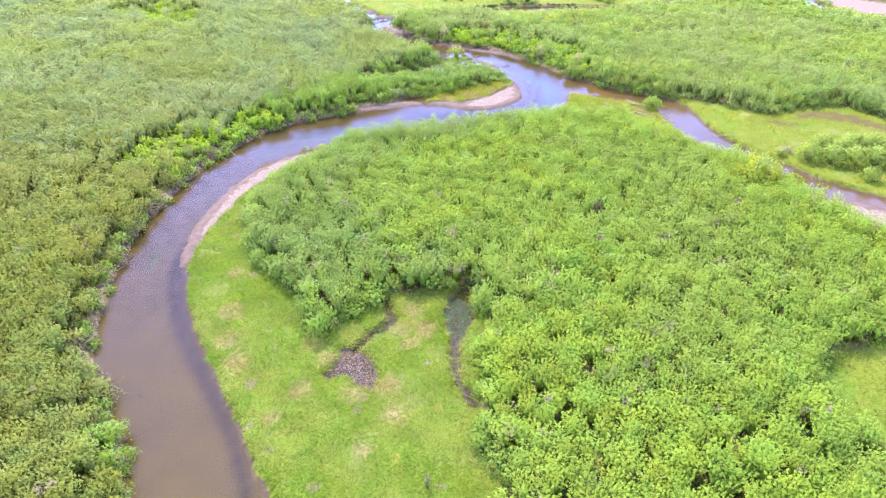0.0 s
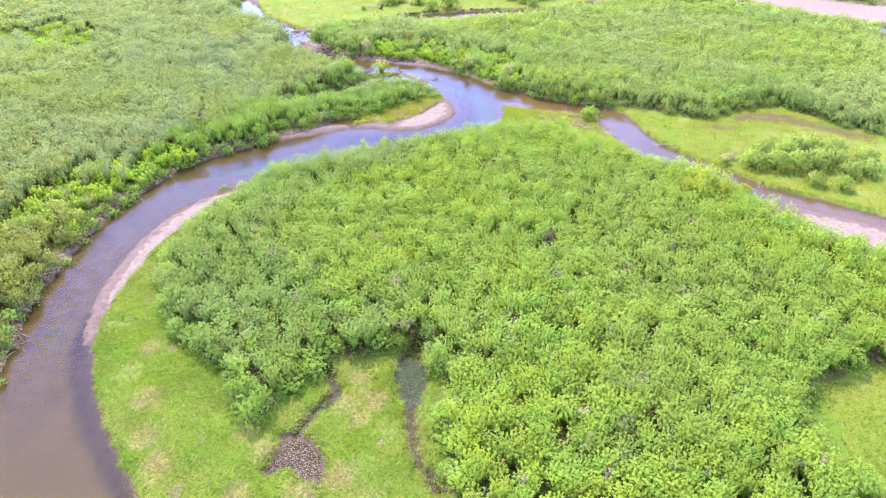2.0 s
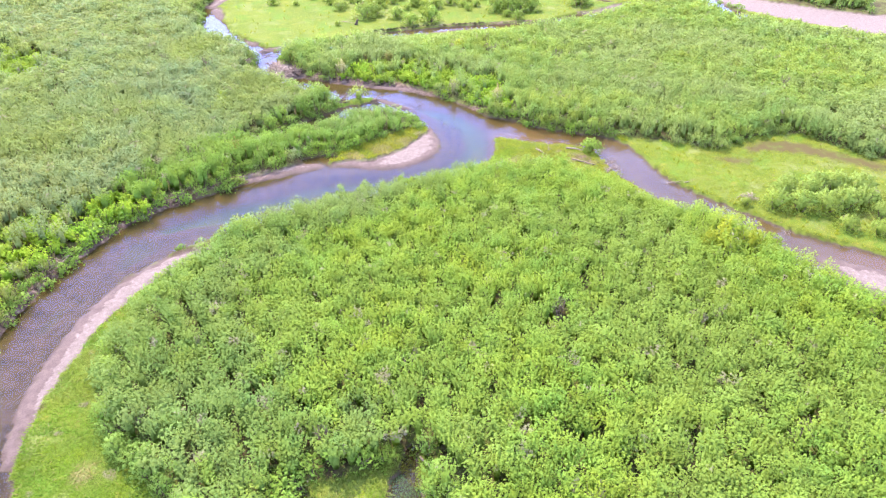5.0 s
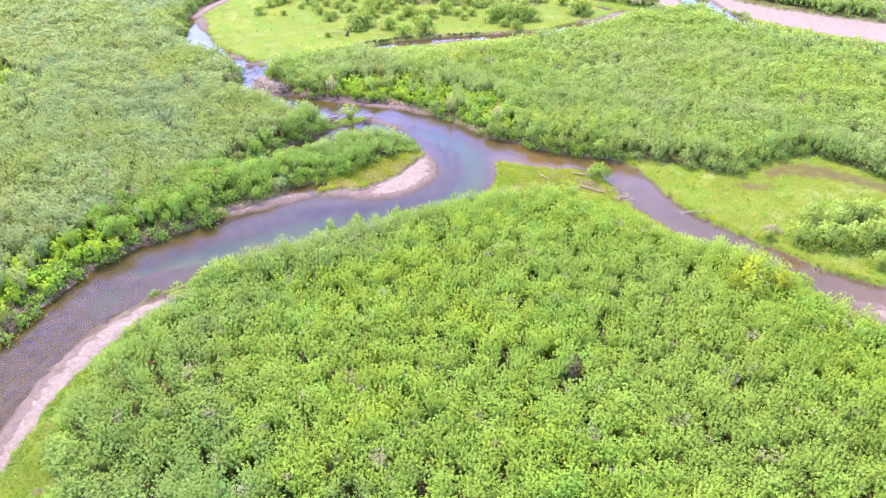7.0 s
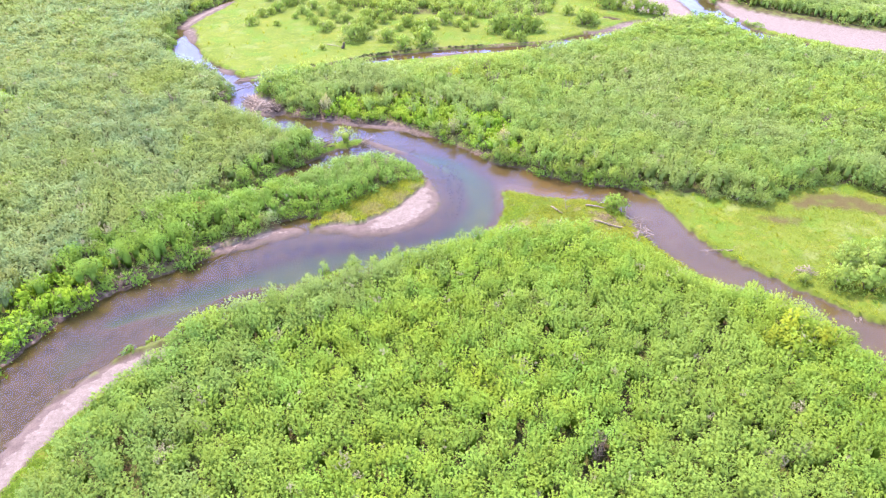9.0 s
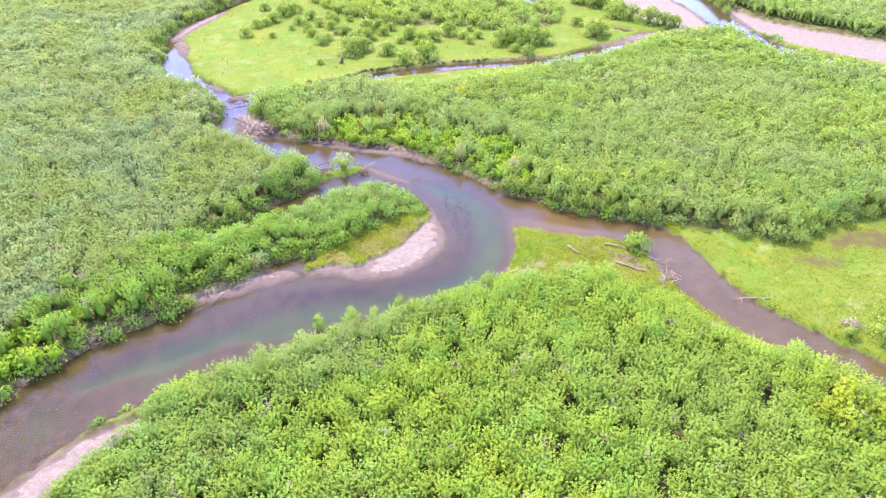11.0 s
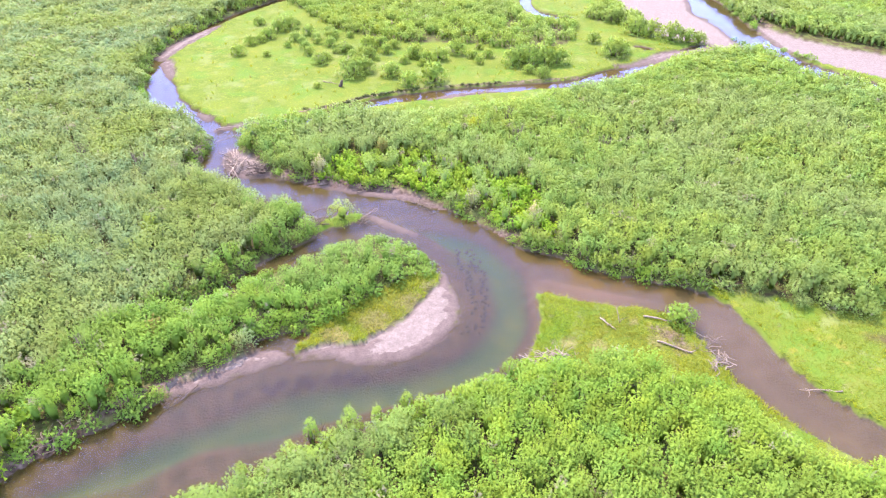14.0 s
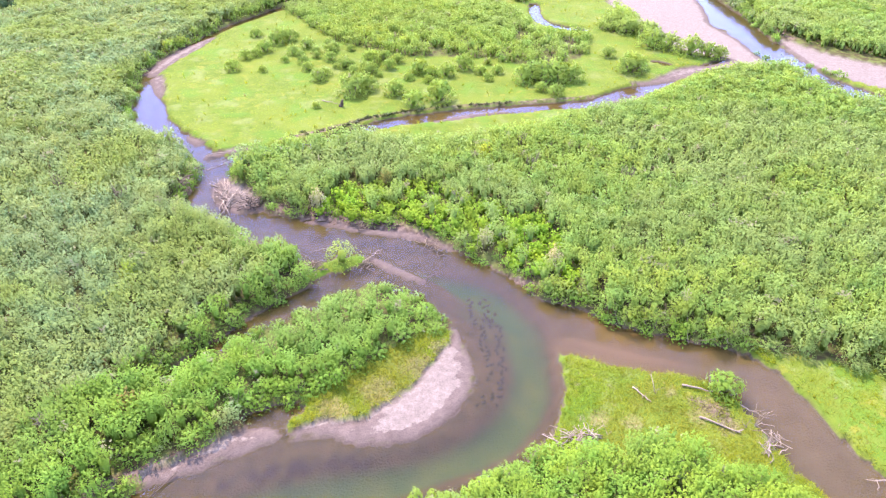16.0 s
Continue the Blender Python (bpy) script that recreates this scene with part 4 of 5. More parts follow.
# bushes that stand singly along the near edges
edge_crowns = [raw_mesh("bush_crown", v, f, BANKSIDE, normals=g) for v, f, g in rim_shapes]
edge_stems = []
for k in range(6):
    tip = (0.5 * math.cos(k * 2.4), 0.5 * math.sin(k * 2.4), 1.5)
    v, f = tube(crooked(rng, (0.1 * math.cos(k * 2.4), 0.1 * math.sin(k * 2.4), -0.2), tip, 3), (0.05, 0.04, 0.03, 0.012), 5)
    edge_stems.append(raw_mesh("bush_stem", v, f, TWIG, True))
for k, row in enumerate(np.flatnonzero(single)):
    x, y = sites[row]
    where = "the near meadow" if y < 70 else "the grassy spit" if x > 13 and y < 107 else "the island's grass strip"
    bush = tagged(new("willow_bush"), "leafy green willow bush at the edge of " + where, "bush", "bushes along " + where)
    w = 1.02 + 0.2 * math.sin(k * 1.7)
    bush.matrix_basis = pose(x, y, site_z[row] - 0.1, 0, 0, 47 * k) @ Matrix.Diagonal((w, w, tall[row], 1))
    part("crown", edge_crowns[k % 6], bush)
    for j in range(3):
        part("stem", edge_stems[(k + 2 * j) % 6], bush, "thin grey stem")


# ---- grass ----
def grass_cover(rng, p, z, low, high, blades=4):
    """Tufts of blades at places on the ground."""
    n = len(p)
    base = np.repeat(np.c_[p, z - 0.03], blades, axis=0) + np.c_[rng.normal(0, 0.07, (n * blades, 2)), np.zeros(n * blades)]
    w = rng.uniform(0, 6.2832, n * blades)
    side = np.c_[np.cos(w), np.sin(w), np.zeros(n * blades)] * rng.uniform(0.025, 0.055, (n * blades, 1))
    tip = base + np.c_[rng.normal(0, 0.26, (n * blades, 2)), rng.uniform(low, high, n * blades)]
    return np.stack([base - side, base + side, tip], axis=1).reshape(-1, 3)


tufts, straws = [], []
for x0, x1, y0, y1, step, low, high in ((-34, 6, 26, 92, 0.15, 0.05, 0.2), (12, 42, 94, 120, 0.18, 0.06, 0.24), (-6, 16, 108, 124, 0.18, 0.1, 0.32), (36, 92, 62, 124, 0.32, 0.06, 0.2),
                                        (-40, 92, 158, 270, 0.42, 0.05, 0.14), (33, 54, 32, 50, 0.3, 0.08, 0.3), (-40, 92, 158, 270, 2.2, 0.4, 0.8), (36, 92, 62, 124, 1.9, 0.3, 0.6), (90, 122, 148, 182, 0.6, 0.2, 0.5)):
    p = jittered(rng, x0, x1, y0, y1, step)
    p = p[in_reach(p, 3.0)]
    z, wet, dry, green = green_cover(p)
    good = green & (wet > (0.12 if y0 > 150 else 0.3)) & (dry > 0.1)
    thin = rng.random(len(p)) < np.clip(0.85 + 0.3 * wobble(p, 3.5, 8.0), 0.45, 1)
    lush = np.clip(1.0 + 0.35 * wobble(p, 5.0, 9.0), 0.6, 1.5)
    bare = np.minimum(stroke_distance(p, [(58.8, 104.8, 0.6), (62.5, 105.6, 1.5), (66.5, 104.2, 1.5), (70, 101, 1.3), (75, 96, 1.1)]), stroke_distance(p, [(53.6, 102.2, 0.5), (56.4, 101.6, 0.5)]))
    pick = good & thin & (bare + 0.5 * wobble(p, 1.0, 2.0) > 0)
    if step > 1:  # taller tussocks, in drifts
        pick &= (wobble(p, 6.0, 3.0) > 0.15) & (rng.random(len(p)) < 0.6)
    dry_at = straw_cover(p[pick])
    dry_tufts = rng.random(len(dry_at)) < 0.85 * dry_at + 0.02
    blades = 4 if step < 0.4 else 2 if step < 1 else 9
    straws.append(np.repeat(np.where(dry_tufts, 1, 2 if y1 < 93 else 0), blades))
    tufts.append(grass_cover(rng, p[pick], z[pick], low, high, blades))
verts = np.vstack(tufts)
tris = np.arange(len(verts)).reshape(-1, 3)
lean = unit(rng.normal(0, 0.3, (len(tris), 3)) + (0, 0, 1))
turned = np.einsum("ij,ij->i", np.cross(verts[1::3] - verts[::3], verts[2::3] - verts[::3]), lean) < 0
tris[turned] = tris[turned][:, ::-1]
tagged(new("meadow_grass", raw_mesh("meadow_grass", verts, tris, [BLADE, STRAW, LUSH_BLADE], slots=np.concatenate(straws), normals=np.repeat(lean, 3, axis=0))), "yellow-green meadow grass and sedge with straw patches", "grass", kind="stuff")


# ---- single bushes ----
def willow_bush(seed, label, group, leaves=560, leaf=0.22, high=2.6, radius=1.4, mat=BUSH):
    r = np.random.default_rng(seed)
    bush = tagged(new("willow_bush"), label, "bush", group)
    v, f, g = crown_shape(r, leaves, leaf * 0.85, leaf * 1.5, high, radius, 26, 0.42, dome=0.5, heart=0.6)
    part("crown", raw_mesh("bush_crown", v, f, mat, normals=g), bush)
    for k in range(5):
        a = r.uniform(0, 6.28)
        tip = (radius * 0.7 * math.cos(a), radius * 0.7 * math.sin(a), high * r.uniform(0.5, 0.8))
        sv, sf = tube(crooked(r, (0.15 * math.cos(a), 0.15 * math.sin(a), -0.2), tip, 3), (0.05, 0.04, 0.03, 0.012), 5)
        part("stem", raw_mesh("bush_stem", sv, sf, TWIG, True), bush, "thin grey stem")
    return bush


def ground_z(x, y):
    return float(survey(np.array([[x, y]], float))[0][0])


MEADOW_BUSHES = [(-17.1, 202.8, 0.9), (-15, 209.5, 0.8), (-13, 211, 0.7), (-11.4, 213.8, 1.0), (-9.3, 219, 1.1), (-7, 221, 1.2), (-2.6, 215.3, 0.9), (-7.1, 206.5, 0.5), (-11.2, 201, 0.5),
                 (-2.5, 200.7, 0.7), (-0.4, 194.5, 0.9), (0.8, 197, 0.7), (4.7, 201.3, 0.9), (5.5, 186.4, 1.5), (8.2, 188.5, 1.2), (13, 185.3, 1.1), (15.8, 179.5, 1.05), (20.6, 181.2, 1.45), (-1, 181.0, 0.45),
                 (31.4, 189.9, 0.6), (38.2, 188, 1.4), (41, 188.6, 1.6), (44, 188, 1.6), (47.2, 187.6, 1.3), (39.8, 183.0, 0.7)]
MEADOW_BUSHES_EAST = [(41.9, 180.6, 0.85), (60.2, 190.5, 1.5), (62.6, 192.5, 1.1), (59.2, 200, 0.9), (70, 215.2, 1.4), (71, 205, 1.6), (74, 203, 1.4), (77, 199, 1.6), (80, 197.3, 1.2), (82.5, 196.8, 1.0),
                      (73, 211, 1.5), (20, 190.4, 0.6), (13.4, 199.3, 0.8), (9.5, 197, 0.9), (19, 196, 1.1), (24, 193.5, 1.0), (28, 197, 1.2), (16.5, 192.5, 0.6), (7, 193.5, 0.6), (-4, 209, 0.6),
                      (-14, 225, 0.8), (10, 203, 1.1), (2, 206, 0.8), (34, 193.5, 0.7), (22.5, 187.5, 0.55)]
r = np.random.default_rng(8)
SMALL_BUSHES = [(float(x), float(y), float(s)) for x, y, s in zip(r.uniform(-10, 40, 60), r.uniform(188, 226, 60), r.uniform(0.35, 0.85, 60)) if y > 190 + max(0.0, 14 - x) * 0.6 and not inside(np.array([[x, y]]), STAND)[0] and survey(np.array([[x, y]]))[3][0]]
meadow_models = [willow_bush(20 + k, "rounded grey-green willow bush standing in the north meadow", "bushes in the north meadow", 900, 0.19) for k in range(3)]
for k, (x, y, s) in enumerate(MEADOW_BUSHES + MEADOW_BUSHES_EAST + SMALL_BUSHES):
    m = pose(x, y, ground_z(x, y), 0, 0, 77 * k) @ Matrix.Diagonal((s * 1.3, s * 1.3, s * 1.1, 1))
    if k < 3:
        meadow_models[k].matrix_basis = m
    else:
        copy_thing(meadow_models[k % 3], pose(0, 0, 0)).matrix_basis = m
EAST_BUSHES = [(52.8, 88.3, 1.2), (55.6, 87.4, 1.3), (58.6, 86.6, 1.35), (61.5, 87, 1.3), (55.4, 91, 1.1), (59, 90.5, 1.2), (63, 91.5, 1.3), (66, 90.5, 1.3), (58.6, 82.2, 0.9), (61.5, 80.6, 0.9), (64.5, 84, 1.0), (49.4, 89.6, 0.5), (69, 87, 1.3), (61, 92.6, 1.1), (57.2, 93, 0.9), (67.2, 84.2, 1.1), (64.4, 87.2, 1.2)]
east_model = willow_bush(31, "low spreading willow bush beside the wet east meadow", "bushes in the east meadow", 950, 0.17, 2.5, 1.6)
for k, (x, y, s) in enumerate(EAST_BUSHES):
    m = pose(x, y, ground_z(x, y), 0, 0, 61 * k) @ Matrix.Diagonal((s, s, s, 1))
    (copy_thing(east_model, pose(0, 0, 0)) if k else east_model).matrix_basis = m
spit_bush = willow_bush(41, "small bright green willow bush on the grassy spit", "", 520, 0.24, 2.1, 1.7, WILLOW)
spit_bush.matrix_basis = pose(35.0, 108.0, ground_z(35.0, 108.0))
sapling = willow_bush(44, "slender young willow standing above the river bank", "saplings along the river bank", 190, 0.16, 3.1, 0.62, WILLOW)
for k, (x, y, s) in enumerate([(-2.2, 98.9, 1.1), (1.0, 100.0, 1.0), (3.3, 99.9, 0.85), (5.9, 100.3, 1.1), (7.2, 100.7, 0.8), (-7.4, 95.6, 0.9), (12.4, 101.6, 0.8)]):
    m = pose(x, y, ground_z(x, y), 0, 0, 50 * k) @ Matrix.Diagonal((s, s, s, 1))
    (copy_thing(sapling, pose(0, 0, 0)) if k else sapling).matrix_basis = m
# bushes that stand out of the thickets by their colour
for seed, label, mat, high, rows in (
        (81, "bright yellow-green willow bush standing out of the thicket", YELLOW, 3.9, [(41.6, 80.4, 1.3), (43.4, 78.6, 1.2), (40.2, 77.8, 1.2), (39.0, 79.6, 1.0), (-21, 132.5, 0.9), (23.3, 155.3, 1.0)]),
        (82, "bush with cream blossom above the herb bank", CREAM, 3.6, [(-0.9, 145.8, 0.9), (18.5, 133.6, 0.8), (25.2, 128.2, 0.8), (65.9, 147.9, 0.9)]),
        (83, "rust-tinged willow bush in the bank thicket", RUSTY, 3.5, [(-16.9, 113.0, 0.9), (8.4, 150.2, 0.8)])):
    model = willow_bush(seed, label, "", 420, 0.2, high, 1.25, mat)
    for k, (x, y, s) in enumerate(rows):
        m = pose(x, y, ground_z(x, y), 0, 0, 80 * k) @ Matrix.Diagonal((s * 1.1, s * 1.1, s if s > 1 else 1.0, 1))
        (copy_thing(model, pose(0, 0, 0)) if k else model).matrix_basis = m


def dead_bush(seed, high, spread_out, twigs):
    """A leafless bush: grey forked branches rising from one foot."""
    r = np.random.default_rng(seed)
    bush = tagged(new("dead_bush"), "leafless grey dead willow bush among green ones", "bush", "dead bushes in the thicket")
    for k in range(twigs):
        w, tilt = r.uniform(0, 6.28), spread_out * math.sqrt(r.uniform(0.02, 1))
        tip = np.array([tilt * math.cos(w), tilt * math.sin(w), high * r.uniform(0.75, 1.05)])
        v, f = tube(crooked(r, (0.1 * math.cos(w), 0.1 * math.sin(w), -0.2), tip, 4, 0.04), (0.06, 0.05, 0.04, 0.03, 0.012), 4)
        vs, fs, n = [v], [f], len(v)
        for j in range(4):
            foot = tip * r.uniform(0.6, 0.95)
            v, f = tube([foot, foot + r.normal(0, 0.16, 3) + (0, 0, 0.2), foot + r.normal(0, 0.3, 3) + (0, 0, 0.45)], (0.03, 0.022, 0.008), 3)
            vs.append(v), fs.append(f + n)
            n += len(v)
        part("branch", raw_mesh("dead_branch", np.vstack(vs), np.vstack(fs), TWIG), bush)
    return bush


DEAD_BUSHES = [(-34, 153.7), (-25.5, 150.1), (29.4, 158.6), (28.9, 151.2), (40.4, 144.7), (16.5, 39.5), (-4.1, 57.8), (14.8, 49.7), (32.8, 52.7), (3.1, 65.5), (18.5, 70), (-16.7, 77.1), (-22.3, 111.4), (75.4, 124.7), (-1.2, 31.5)]
dead_models = [dead_bush(90 + k, 3.4, 1.1, 11) for k in range(3)]
for k, (x, y) in enumerate(DEAD_BUSHES):
    s = 0.4 if y < 33 else 0.84 if y < 80 else 1.0
    m = pose(x, y, ground_z(x, y), 0, 0, 67 * k) @ Matrix.Diagonal((s, s, s, 1))
    (copy_thing(dead_models[k % 3], pose(0, 0, 0)) if k > 2 else dead_models[k]).matrix_basis = m
islet_bush = willow_bush(42, "sparse willow bush growing through driftwood on an islet", "", 520, 0.18, 2.7, 2.1)
islet_bush.matrix_basis = pose(1.7, 133.9, ground_z(1.7, 133.9))


# ---- dead wood ----
def fallen_log(seed, a, b, radius, branches, label, mat=BLEACHED, name="fallen_log", spray=1.0):
    """A stripped trunk from a to b with broken branches; heights are above the ground or water there."""
    r = np.random.default_rng(seed)
    a3 = np.array([a[0], a[1], max(ground_z(a[0], a[1]), -0.15) + a[2]])
    b3 = np.array([b[0], b[1], max(ground_z(b[0], b[1]), -0.15) + b[2]])
    radius *= 0.66 if name == "fallen_log" else 1.0
    thing = tagged(new(name), label, "log")
    thing.location = a3
    line = crooked(r, (0, 0, 0), b3 - a3, 5, 0.025)
    v, f = tube(line, np.linspace(radius, radius * 0.45, 6), 8)
    trunk = part("trunk", raw_mesh("log_trunk", v, f, mat, True), thing)
    for k in range(branches):
        foot = line[0] + (b3 - a3) * r.uniform(0.35, 0.98)
        tip = foot + np.array([*r.normal(0, 0.6, 2), r.uniform(0.1, 0.9)]) * spray
        v, f = tube(crooked(r, foot, tip, 3, 0.08), (radius * 0.4, radius * 0.3, radius * 0.22, radius * 0.1), 5)
        part("branch", raw_mesh("log_branch", v, f, mat, True), trunk)
    return thing


def driftwood_pile(seed, x, y, wide, deep, high, sticks, label, turn=0.0, mat=BLEACHED, thick=0.06, long=1.6, across=1.0):
    """A heap of stranded sticks, each lying across the others."""
    r = np.random.default_rng(seed)
    pile = tagged(new("driftwood_pile"), label, "driftwood")
    pile.matrix_basis = pose(x, y, max(ground_z(x, y), -0.1), 0, 0, turn)
    for k in range(sticks):
        p = r.normal(0, 0.42, 2)
        p *= min(1.0, 1.0 / (np.hypot(*p) + 1e-6))
        lift = high * max(0.0, 1 - p @ p) * r.uniform(0.1, 1.0)
        d = np.array([across * r.normal(0, 1), r.normal(0, 1), r.normal(0, 0.22)])
        d = d / np.linalg.norm(d) * long * r.uniform(0.3, 0.75)
        c = np.array([p[0] * wide, p[1] * deep, lift + 0.05])
        g = thick * r.uniform(0.45, 1.2)
        v, f = tube(crooked(r, c - d, c + d, 3, 0.05), (g, g * 0.9, g * 0.7, g * 0.35), 5)
        part("stick", raw_mesh("drift_stick", v, f, mat, True), pile)
    return pile


fallen_log(1, (31.5, 109.2, 0.15), (33.9, 107.9, 0.2), 0.17, 2, "bleached log lying under the spit bush")
fallen_log(2, (31.3, 105.4, 0.12), (33.9, 103.2, 0.15), 0.17, 1, "bleached log on bare mud of the spit")
fallen_log(3, (33.6, 103.4, 0.1), (36.6, 104.3, 0.35), 0.12, 12, "branched driftwood trunk at the water's edge")
fallen_log(4, (35.6, 106.3, 0.2), (37.4, 104.8, 0.25), 0.09, 9, "thin bleached branch reaching over the water")
fallen_log(5, (27.0, 109.7, 0.1), (27.9, 107.7, 0.12), 0.12, 5, "forked bleached snag lying in meadow grass")
fallen_log(6, (29.0, 110.5, 0.6), (28.7, 108.6, 0.1), 0.06, 4, "thin dead branch propped in meadow grass")
fallen_log(7, (44.9, 96.4, 0.15), (41.6, 97.9, 0.08), 0.11, 4, "bleached log reaching from the bank into water")
fallen_log(8, (3.0, 56.2, 0.3), (3.7, 54.8, 0.35), 0.13, 0, "short white log in the dark pond mouth")
fallen_log(9, (-12.4, 106.8, 0.15), (-15.6, 103.6, -0.05), 0.09, 3, "dark waterlogged branch slanting into the river", WETWOOD)
fallen_log(10, (-26.6, 34.6, 0.1), (-23.8, 37.9, 0.0), 0.09, 3, "dark sunken branch rising from the water", WETWOOD)
fallen_log(11, (-28.2, 41.2, 0.2), (-25.8, 40.6, 0.05), 0.08, 4, "dark sunken branch off the cut bank", WETWOOD)
fallen_log(12, (0.0, 183.8, 0.2), (2.8, 181.9, 0.2), 0.12, 2, "pale fallen trunk in the north meadow")
fallen_log(13, (3.2, 181.0, 0.0), (3.6, 180.7, 1.3), 0.4, 0, "charred black stump beside a fallen trunk", WETWOOD, "tree_stump")
fallen_log(14, (-17.3, 164.6, 0.2), (-12.0, 165.6, 0.25), 0.16, 2, "pale log lying across the channel mouth")
fallen_log(15, (-17.0, 160.6, 0.1), (-13.9, 162.8, 0.3), 0.14, 6, "branched driftwood log stranded mid-channel")
fallen_log(16, (-18.6, 159.6, 0.3), (-18.2, 162.2, 0.2), 0.12, 2, "pale log leaning at the undercut bank")
fallen_log(17, (4.0, 133.6, 0.2), (6.4, 135.8, 0.5), 0.09, 4, "bleached branch pointing out from the islet")
fallen_log(18, (-2.0, 136.8, 0.0), (1.4, 138.2, 0.2), 0.09, 4, "half-sunk branch in brown shallows", TWIG)
fallen_log(19, (10.6, 129.6, 0.05), (12.4, 130.7, 0.15), 0.1, 6, "dark root mass stranded on a thin bar", WETWOOD)
driftwood_pile(51, 20.2, 105.1, 2.6, 1.1, 0.5, 56, "tangled heap of bleached driftwood on the spit", 5, BLEACHED, 0.045, 1.5)
driftwood_pile(52, 35.9, 101.6, 1.7, 0.9, 0.4, 30, "fan of bleached branches at the water's edge", 40, BLEACHED, 0.045, 1.3)
driftwood_pile(53, -13.6, 152.4, 1.5, 4.6, 0.3, 40, "large log jam of bleached driftwood on the bank", 16, thick=0.085, long=2.9, across=0.35)
driftwood_pile(68, -9.6, 148.8, 1.9, 1.7, 1.3, 56, "dark tangle of roots and branches beside the log jam", 0, WETWOOD, 0.07, 1.6)
driftwood_pile(69, -12.2, 151.6, 2.0, 2.8, 0.4, 26, "pale sticks packed on the log jam's mound", 25, BLEACHED, 0.06, 2.2)
driftwood_pile(54, -1.6, 133.2, 1.8, 1.3, 0.6, 44, "grey driftwood caught on the willow islet", 10, TWIG)
driftwood_pile(55, 4.2, 133.4, 1.4, 0.9, 0.5, 24, "grey driftwood caught on the tip of the islet", 0, TWIG)
driftwood_pile(56, -19.2, 155.0, 1.2, 3.6, 1.0, 44, "dead branches slumped down the undercut bank", 0, TWIG, 0.08, 2.0)
driftwood_pile(57, -34.6, 46.6, 1.2, 2.4, 1.0, 40, "grey dead branches hanging over the cut bank", 0, TWIG, 0.05, 1.8)
driftwood_pile(58, -36.4, 60.5, 1.0, 2.4, 0.8, 30, "grey dead branches along the cut bank", 0, TWIG, 0.05, 1.6)
driftwood_pile(59, 50.6, 91.0, 1.3, 1.0, 0.7, 40, "pale dead twigs beside a meadow bush", 0, BLEACHED, 0.03, 1.1)
driftwood_pile(60, 51.8, 83.4, 1.3, 0.7, 0.2, 14, "weathered branches stranded on the muddy bank", 0, BLEACHED, 0.04, 0.9)

# dark weed and sunken leaves in rows on the river bed
rows, faces = [], []
for k in range(78):
    s = (k % 39) / 38
    x = 15.5 + 3.2 * s - 5.2 * s * s + (0.9 if k > 38 else -0.6) + rng.uniform(-0.55, 0.55)
    y = 125.8 - 15.2 * s + rng.uniform(-0.3, 0.3)
    z = min(max(ground_z(x, y) + 0.16, -0.42), -0.1)
    n, first, turn = 8, len(rows), 1.0 + rng.normal(0, 0.45)
    rows.append((x, y, z))
    for c in range(n):
        w = 6.2832 * c / n
        g = rng.uniform(0.6, 1.25)
        p, q = 0.4 * g * math.cos(w), 0.17 * g * math.sin(w) + 0.12 * math.cos(w) ** 2
        rows.append((x + p * math.cos(turn) - q * math.sin(turn), y + p * math.sin(turn) + q * math.cos(turn), z - 0.12))
    faces += [(first, first + 1 + c, first + 1 + (c + 1) % n) for c in range(n)]
tagged(new("bed_weed", raw_mesh("bed_weed", rows, faces, SUNKEN)), "dark patches of weed on the sandy river bed", "weed", kind="stuff")

for seed, x, y, turn in ((61, -37.2, 72, 0), (62, -34.2, 87.6, -20), (63, -30.4, 41.6, 30), (64, -23.6, 101.8, -50), (65, -37.4, 66, 0), (66, 4.6, 141.6, 60), (67, 12.6, 135.6, 40)):
    driftwood_pile(seed, x, y, 1.0, 2.2, 0.8, 26, "grey dead branches and roots along the cut bank", turn, TWIG, 0.05, 1.7)
# flakes of litter afloat on the small pond
p = jittered(rng, -11, -5, 41, 48, 0.16)
z, wet, dry, green = survey(p)
p = p[(wet < -0.1) & (rng.random(len(p)) < 0.75)]
w = rng.uniform(0, 6.2832, len(p))
side = np.c_[np.cos(w), np.sin(w)] * rng.uniform(0.03, 0.09, (len(p), 1))
tip = p + np.c_[-np.sin(w), np.cos(w)] * rng.uniform(0.06, 0.16, (len(p), 1))
flakes = np.stack([np.c_[p - side, np.full(len(p), 0.012)], np.c_[p + side, np.full(len(p), 0.02)], np.c_[tip, np.full(len(p), 0.012)]], axis=1).reshape(-1, 3)
tagged(new("pond_litter", raw_mesh("pond_litter", flakes, np.arange(len(flakes)).reshape(-1, 3), TWIG)), "brown leaf litter floating on the small pond", "litter", kind="stuff")

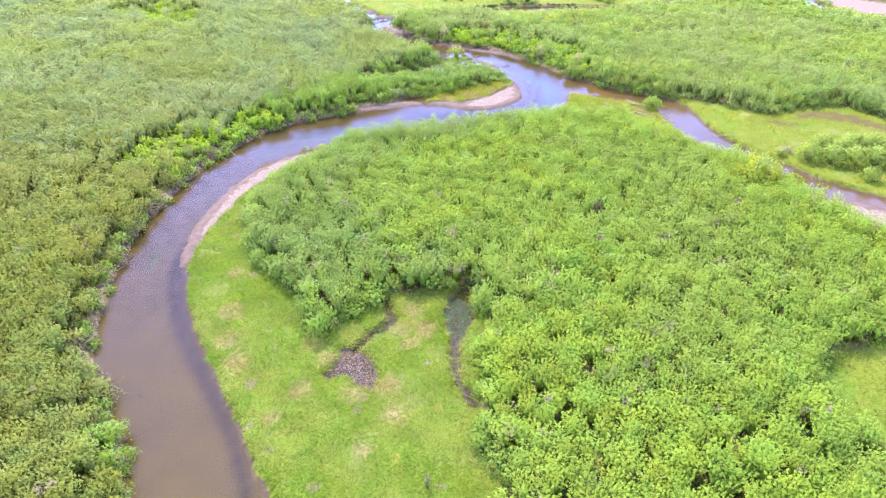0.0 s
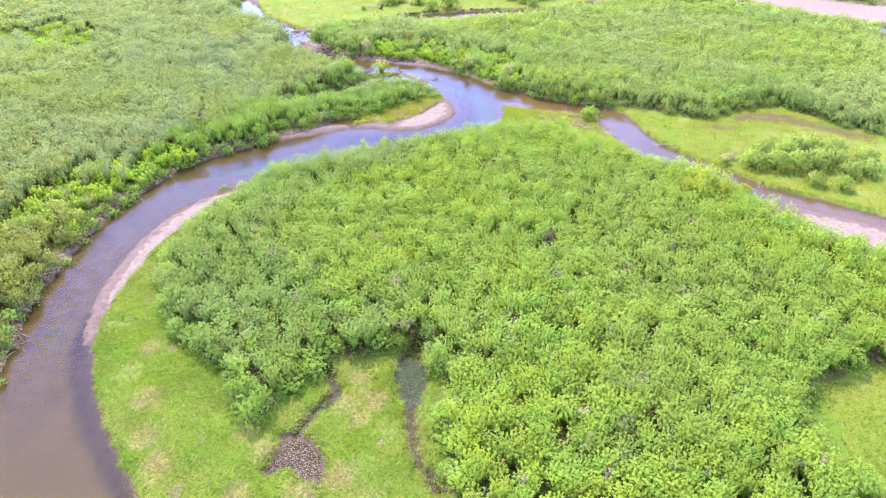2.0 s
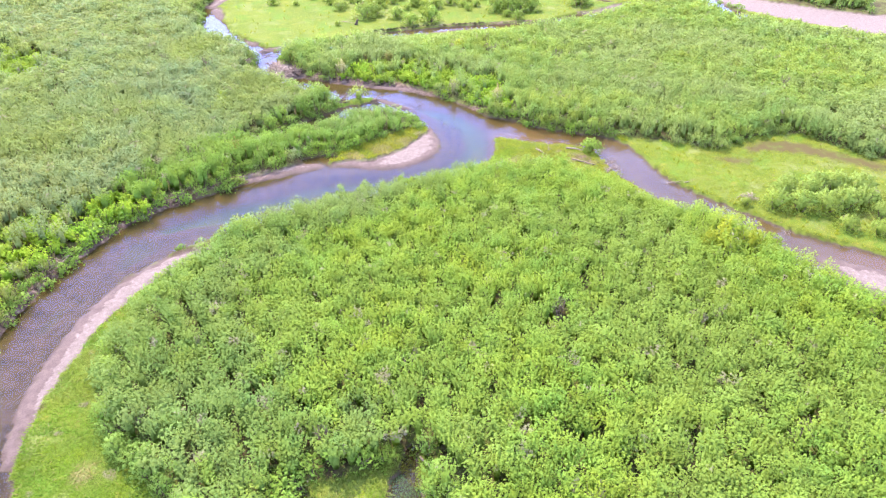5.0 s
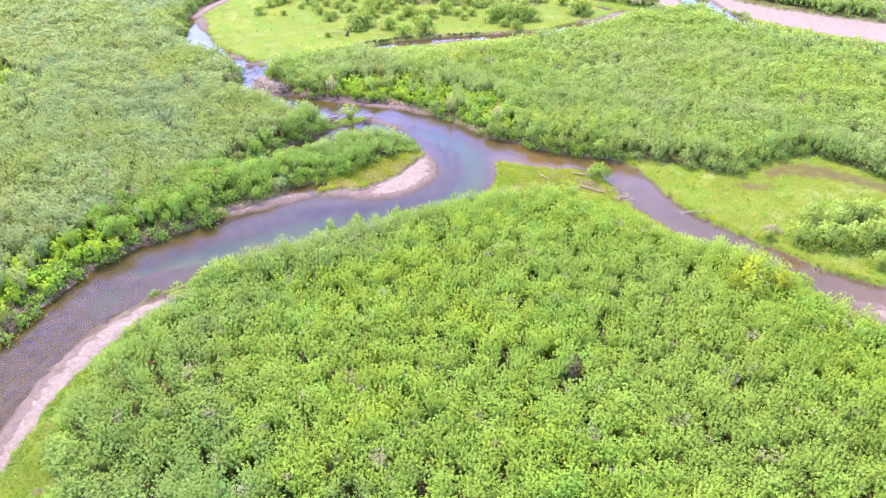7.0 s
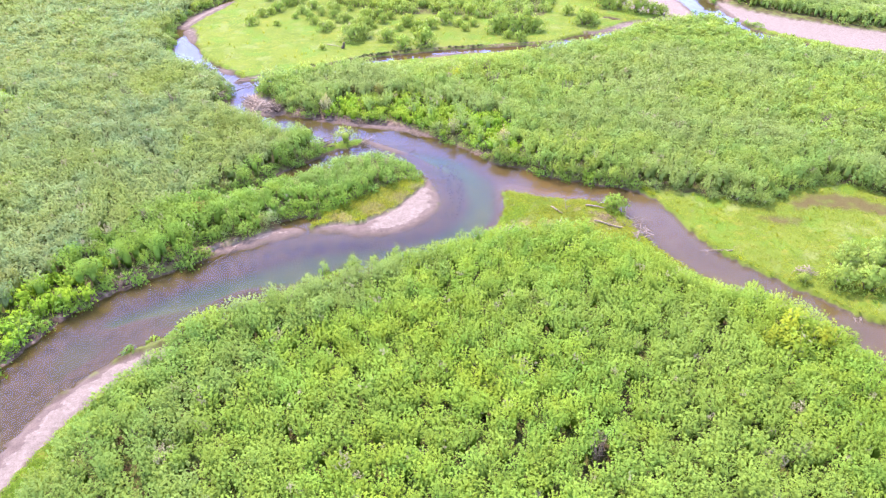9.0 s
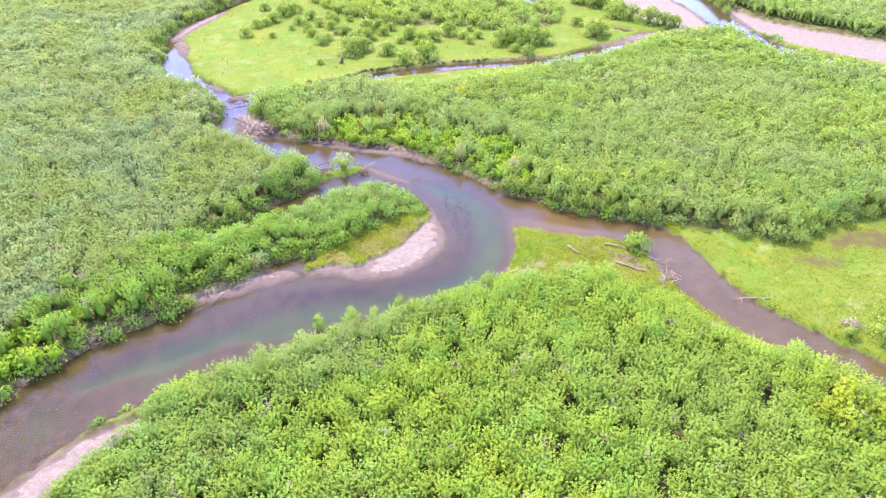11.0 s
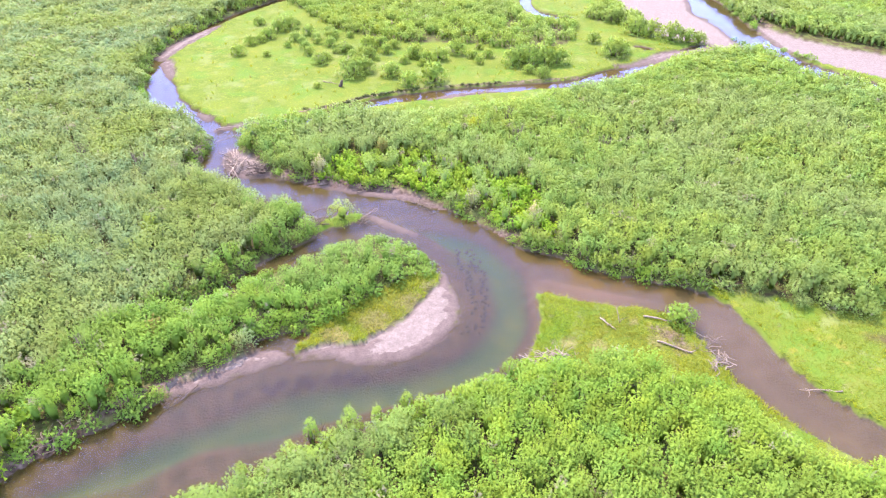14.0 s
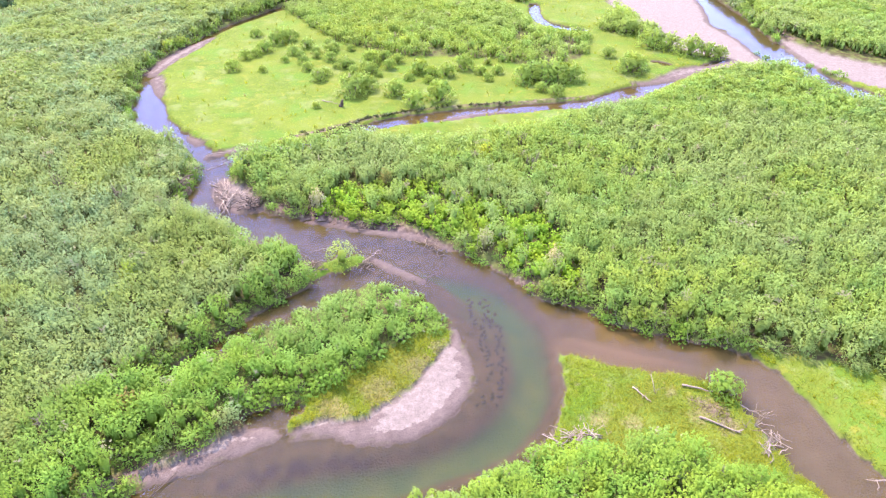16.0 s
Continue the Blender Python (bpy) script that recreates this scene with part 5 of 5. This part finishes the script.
# weed on the green pool
p = jittered(rng, -1, 5, 48, 58, 0.15)
z, wet, dry, green = survey(p)
p = p[(wet < 0.25) & (wobble(p, 0.9, 1.0) > -0.8)]
w = rng.uniform(0, 6.2832, len(p))
side = np.c_[np.cos(w), np.sin(w)] * rng.uniform(0.05, 0.11, (len(p), 1))
tip = p + np.c_[-np.sin(w), np.cos(w)] * rng.uniform(0.1, 0.2, (len(p), 1))
lift = np.maximum(survey(p)[0], 0)
flakes = np.stack([np.c_[p - side, lift + 0.012], np.c_[p + side, lift + 0.025], np.c_[tip, lift + 0.015]], axis=1).reshape(-1, 3)
tagged(new("pond_weed", raw_mesh("pond_weed", flakes, np.arange(len(flakes)).reshape(-1, 3), CONIFER)), "dark green weed floating in the thicket pool", "weed", kind="stuff")

# distant dark trees
for k, (x, y, s) in enumerate([(-74, 250, 1.9), (-79, 256, 2.2), (-84, 262, 2.0)]):
    tree = willow_bush(70 + k, "tall dark tree beyond the willow thicket", "dark trees on the far edge", 320, 0.36, 3.0, 1.2, CONIFER)
    tree.name = "dark_tree"
    tree["category"] = "tree"
    tree.matrix_basis = pose(x, y, 0.5) @ Matrix.Diagonal((s, s, s, 1))

# sun glints on the slow water, modelled as white flecks
def glint_flecks(label, rows):
    """Small rounded white flecks afloat in place of sun glints, strewn over discs of x, y, radius, count."""
    verts, tris = [], []
    for x, y, reach, count in rows:
        for k in range(count):
            w, far = rng.uniform(0, 6.2832), reach * math.sqrt(rng.random())
            c, g = (x + far * math.cos(w), y + 0.7 * far * math.sin(w)), rng.uniform(0.015, 0.04)
            if survey(np.array([c]))[1][0] > -0.3:
                continue
            first = len(verts)
            verts.append((*c, 0.04))
            for j in range(6):
                a = 1.0472 * j
                verts.append((c[0] + g * rng.uniform(0.7, 1.4) * math.cos(a), c[1] + g * math.sin(a), 0.006))
            tris += [(first, first + 1 + j, first + 1 + (j + 1) % 6) for j in range(6)]
    tagged(new("glint_flecks", raw_mesh("glint_flecks", verts, tris, GLINT, True)), label, "foam", kind="stuff")


GLINT = material("white_glint", 0.6)[0]
GLINT.node_tree.nodes["Principled BSDF"].inputs["Base Color"].default_value = (0.16, 0.155, 0.135, 1)
glint_flecks("white flecks standing in for sun glints on the brown river", [(-20, 99.5, 5, 40), (-10, 101, 6, 36), (-1, 103, 5, 25), (-30.5, 52, 2.5, 12), (-27, 37, 2, 6), (-24, 38, 1.5, 5), (-27, 93, 4, 20)])

# turf clods slumping down the cut edge of the north meadow, the bank's shade in their dark colour
clods = [crown_shape(rng, 46, 0.13, 0.24, 0.55, 0.42, 6, 0.5, dome=0.5, heart=0.8) for k in range(4)]
line = smooth_line(CUT_BANKS["meadow_edge"], 14)
line = line[(line[:, 0] > -8) & (line[:, 0] < 34)]
line = line[rng.random(len(line)) < 0.8]
p = line[:, :2] + rng.normal(0, 0.28, (len(line), 2))
v, f, g = spread(clods, np.c_[p, survey(p)[0] - 0.12, rng.uniform(0.7, 1.5, len(p)), rng.uniform(0.6, 1.3, len(p))], rng)
tagged(new("turf_clods", raw_mesh("turf_clods", v, f, TURF, normals=g)), "turf clods in a shade-dark colour slumping from the meadow's cut bank", "turf", kind="stuff")
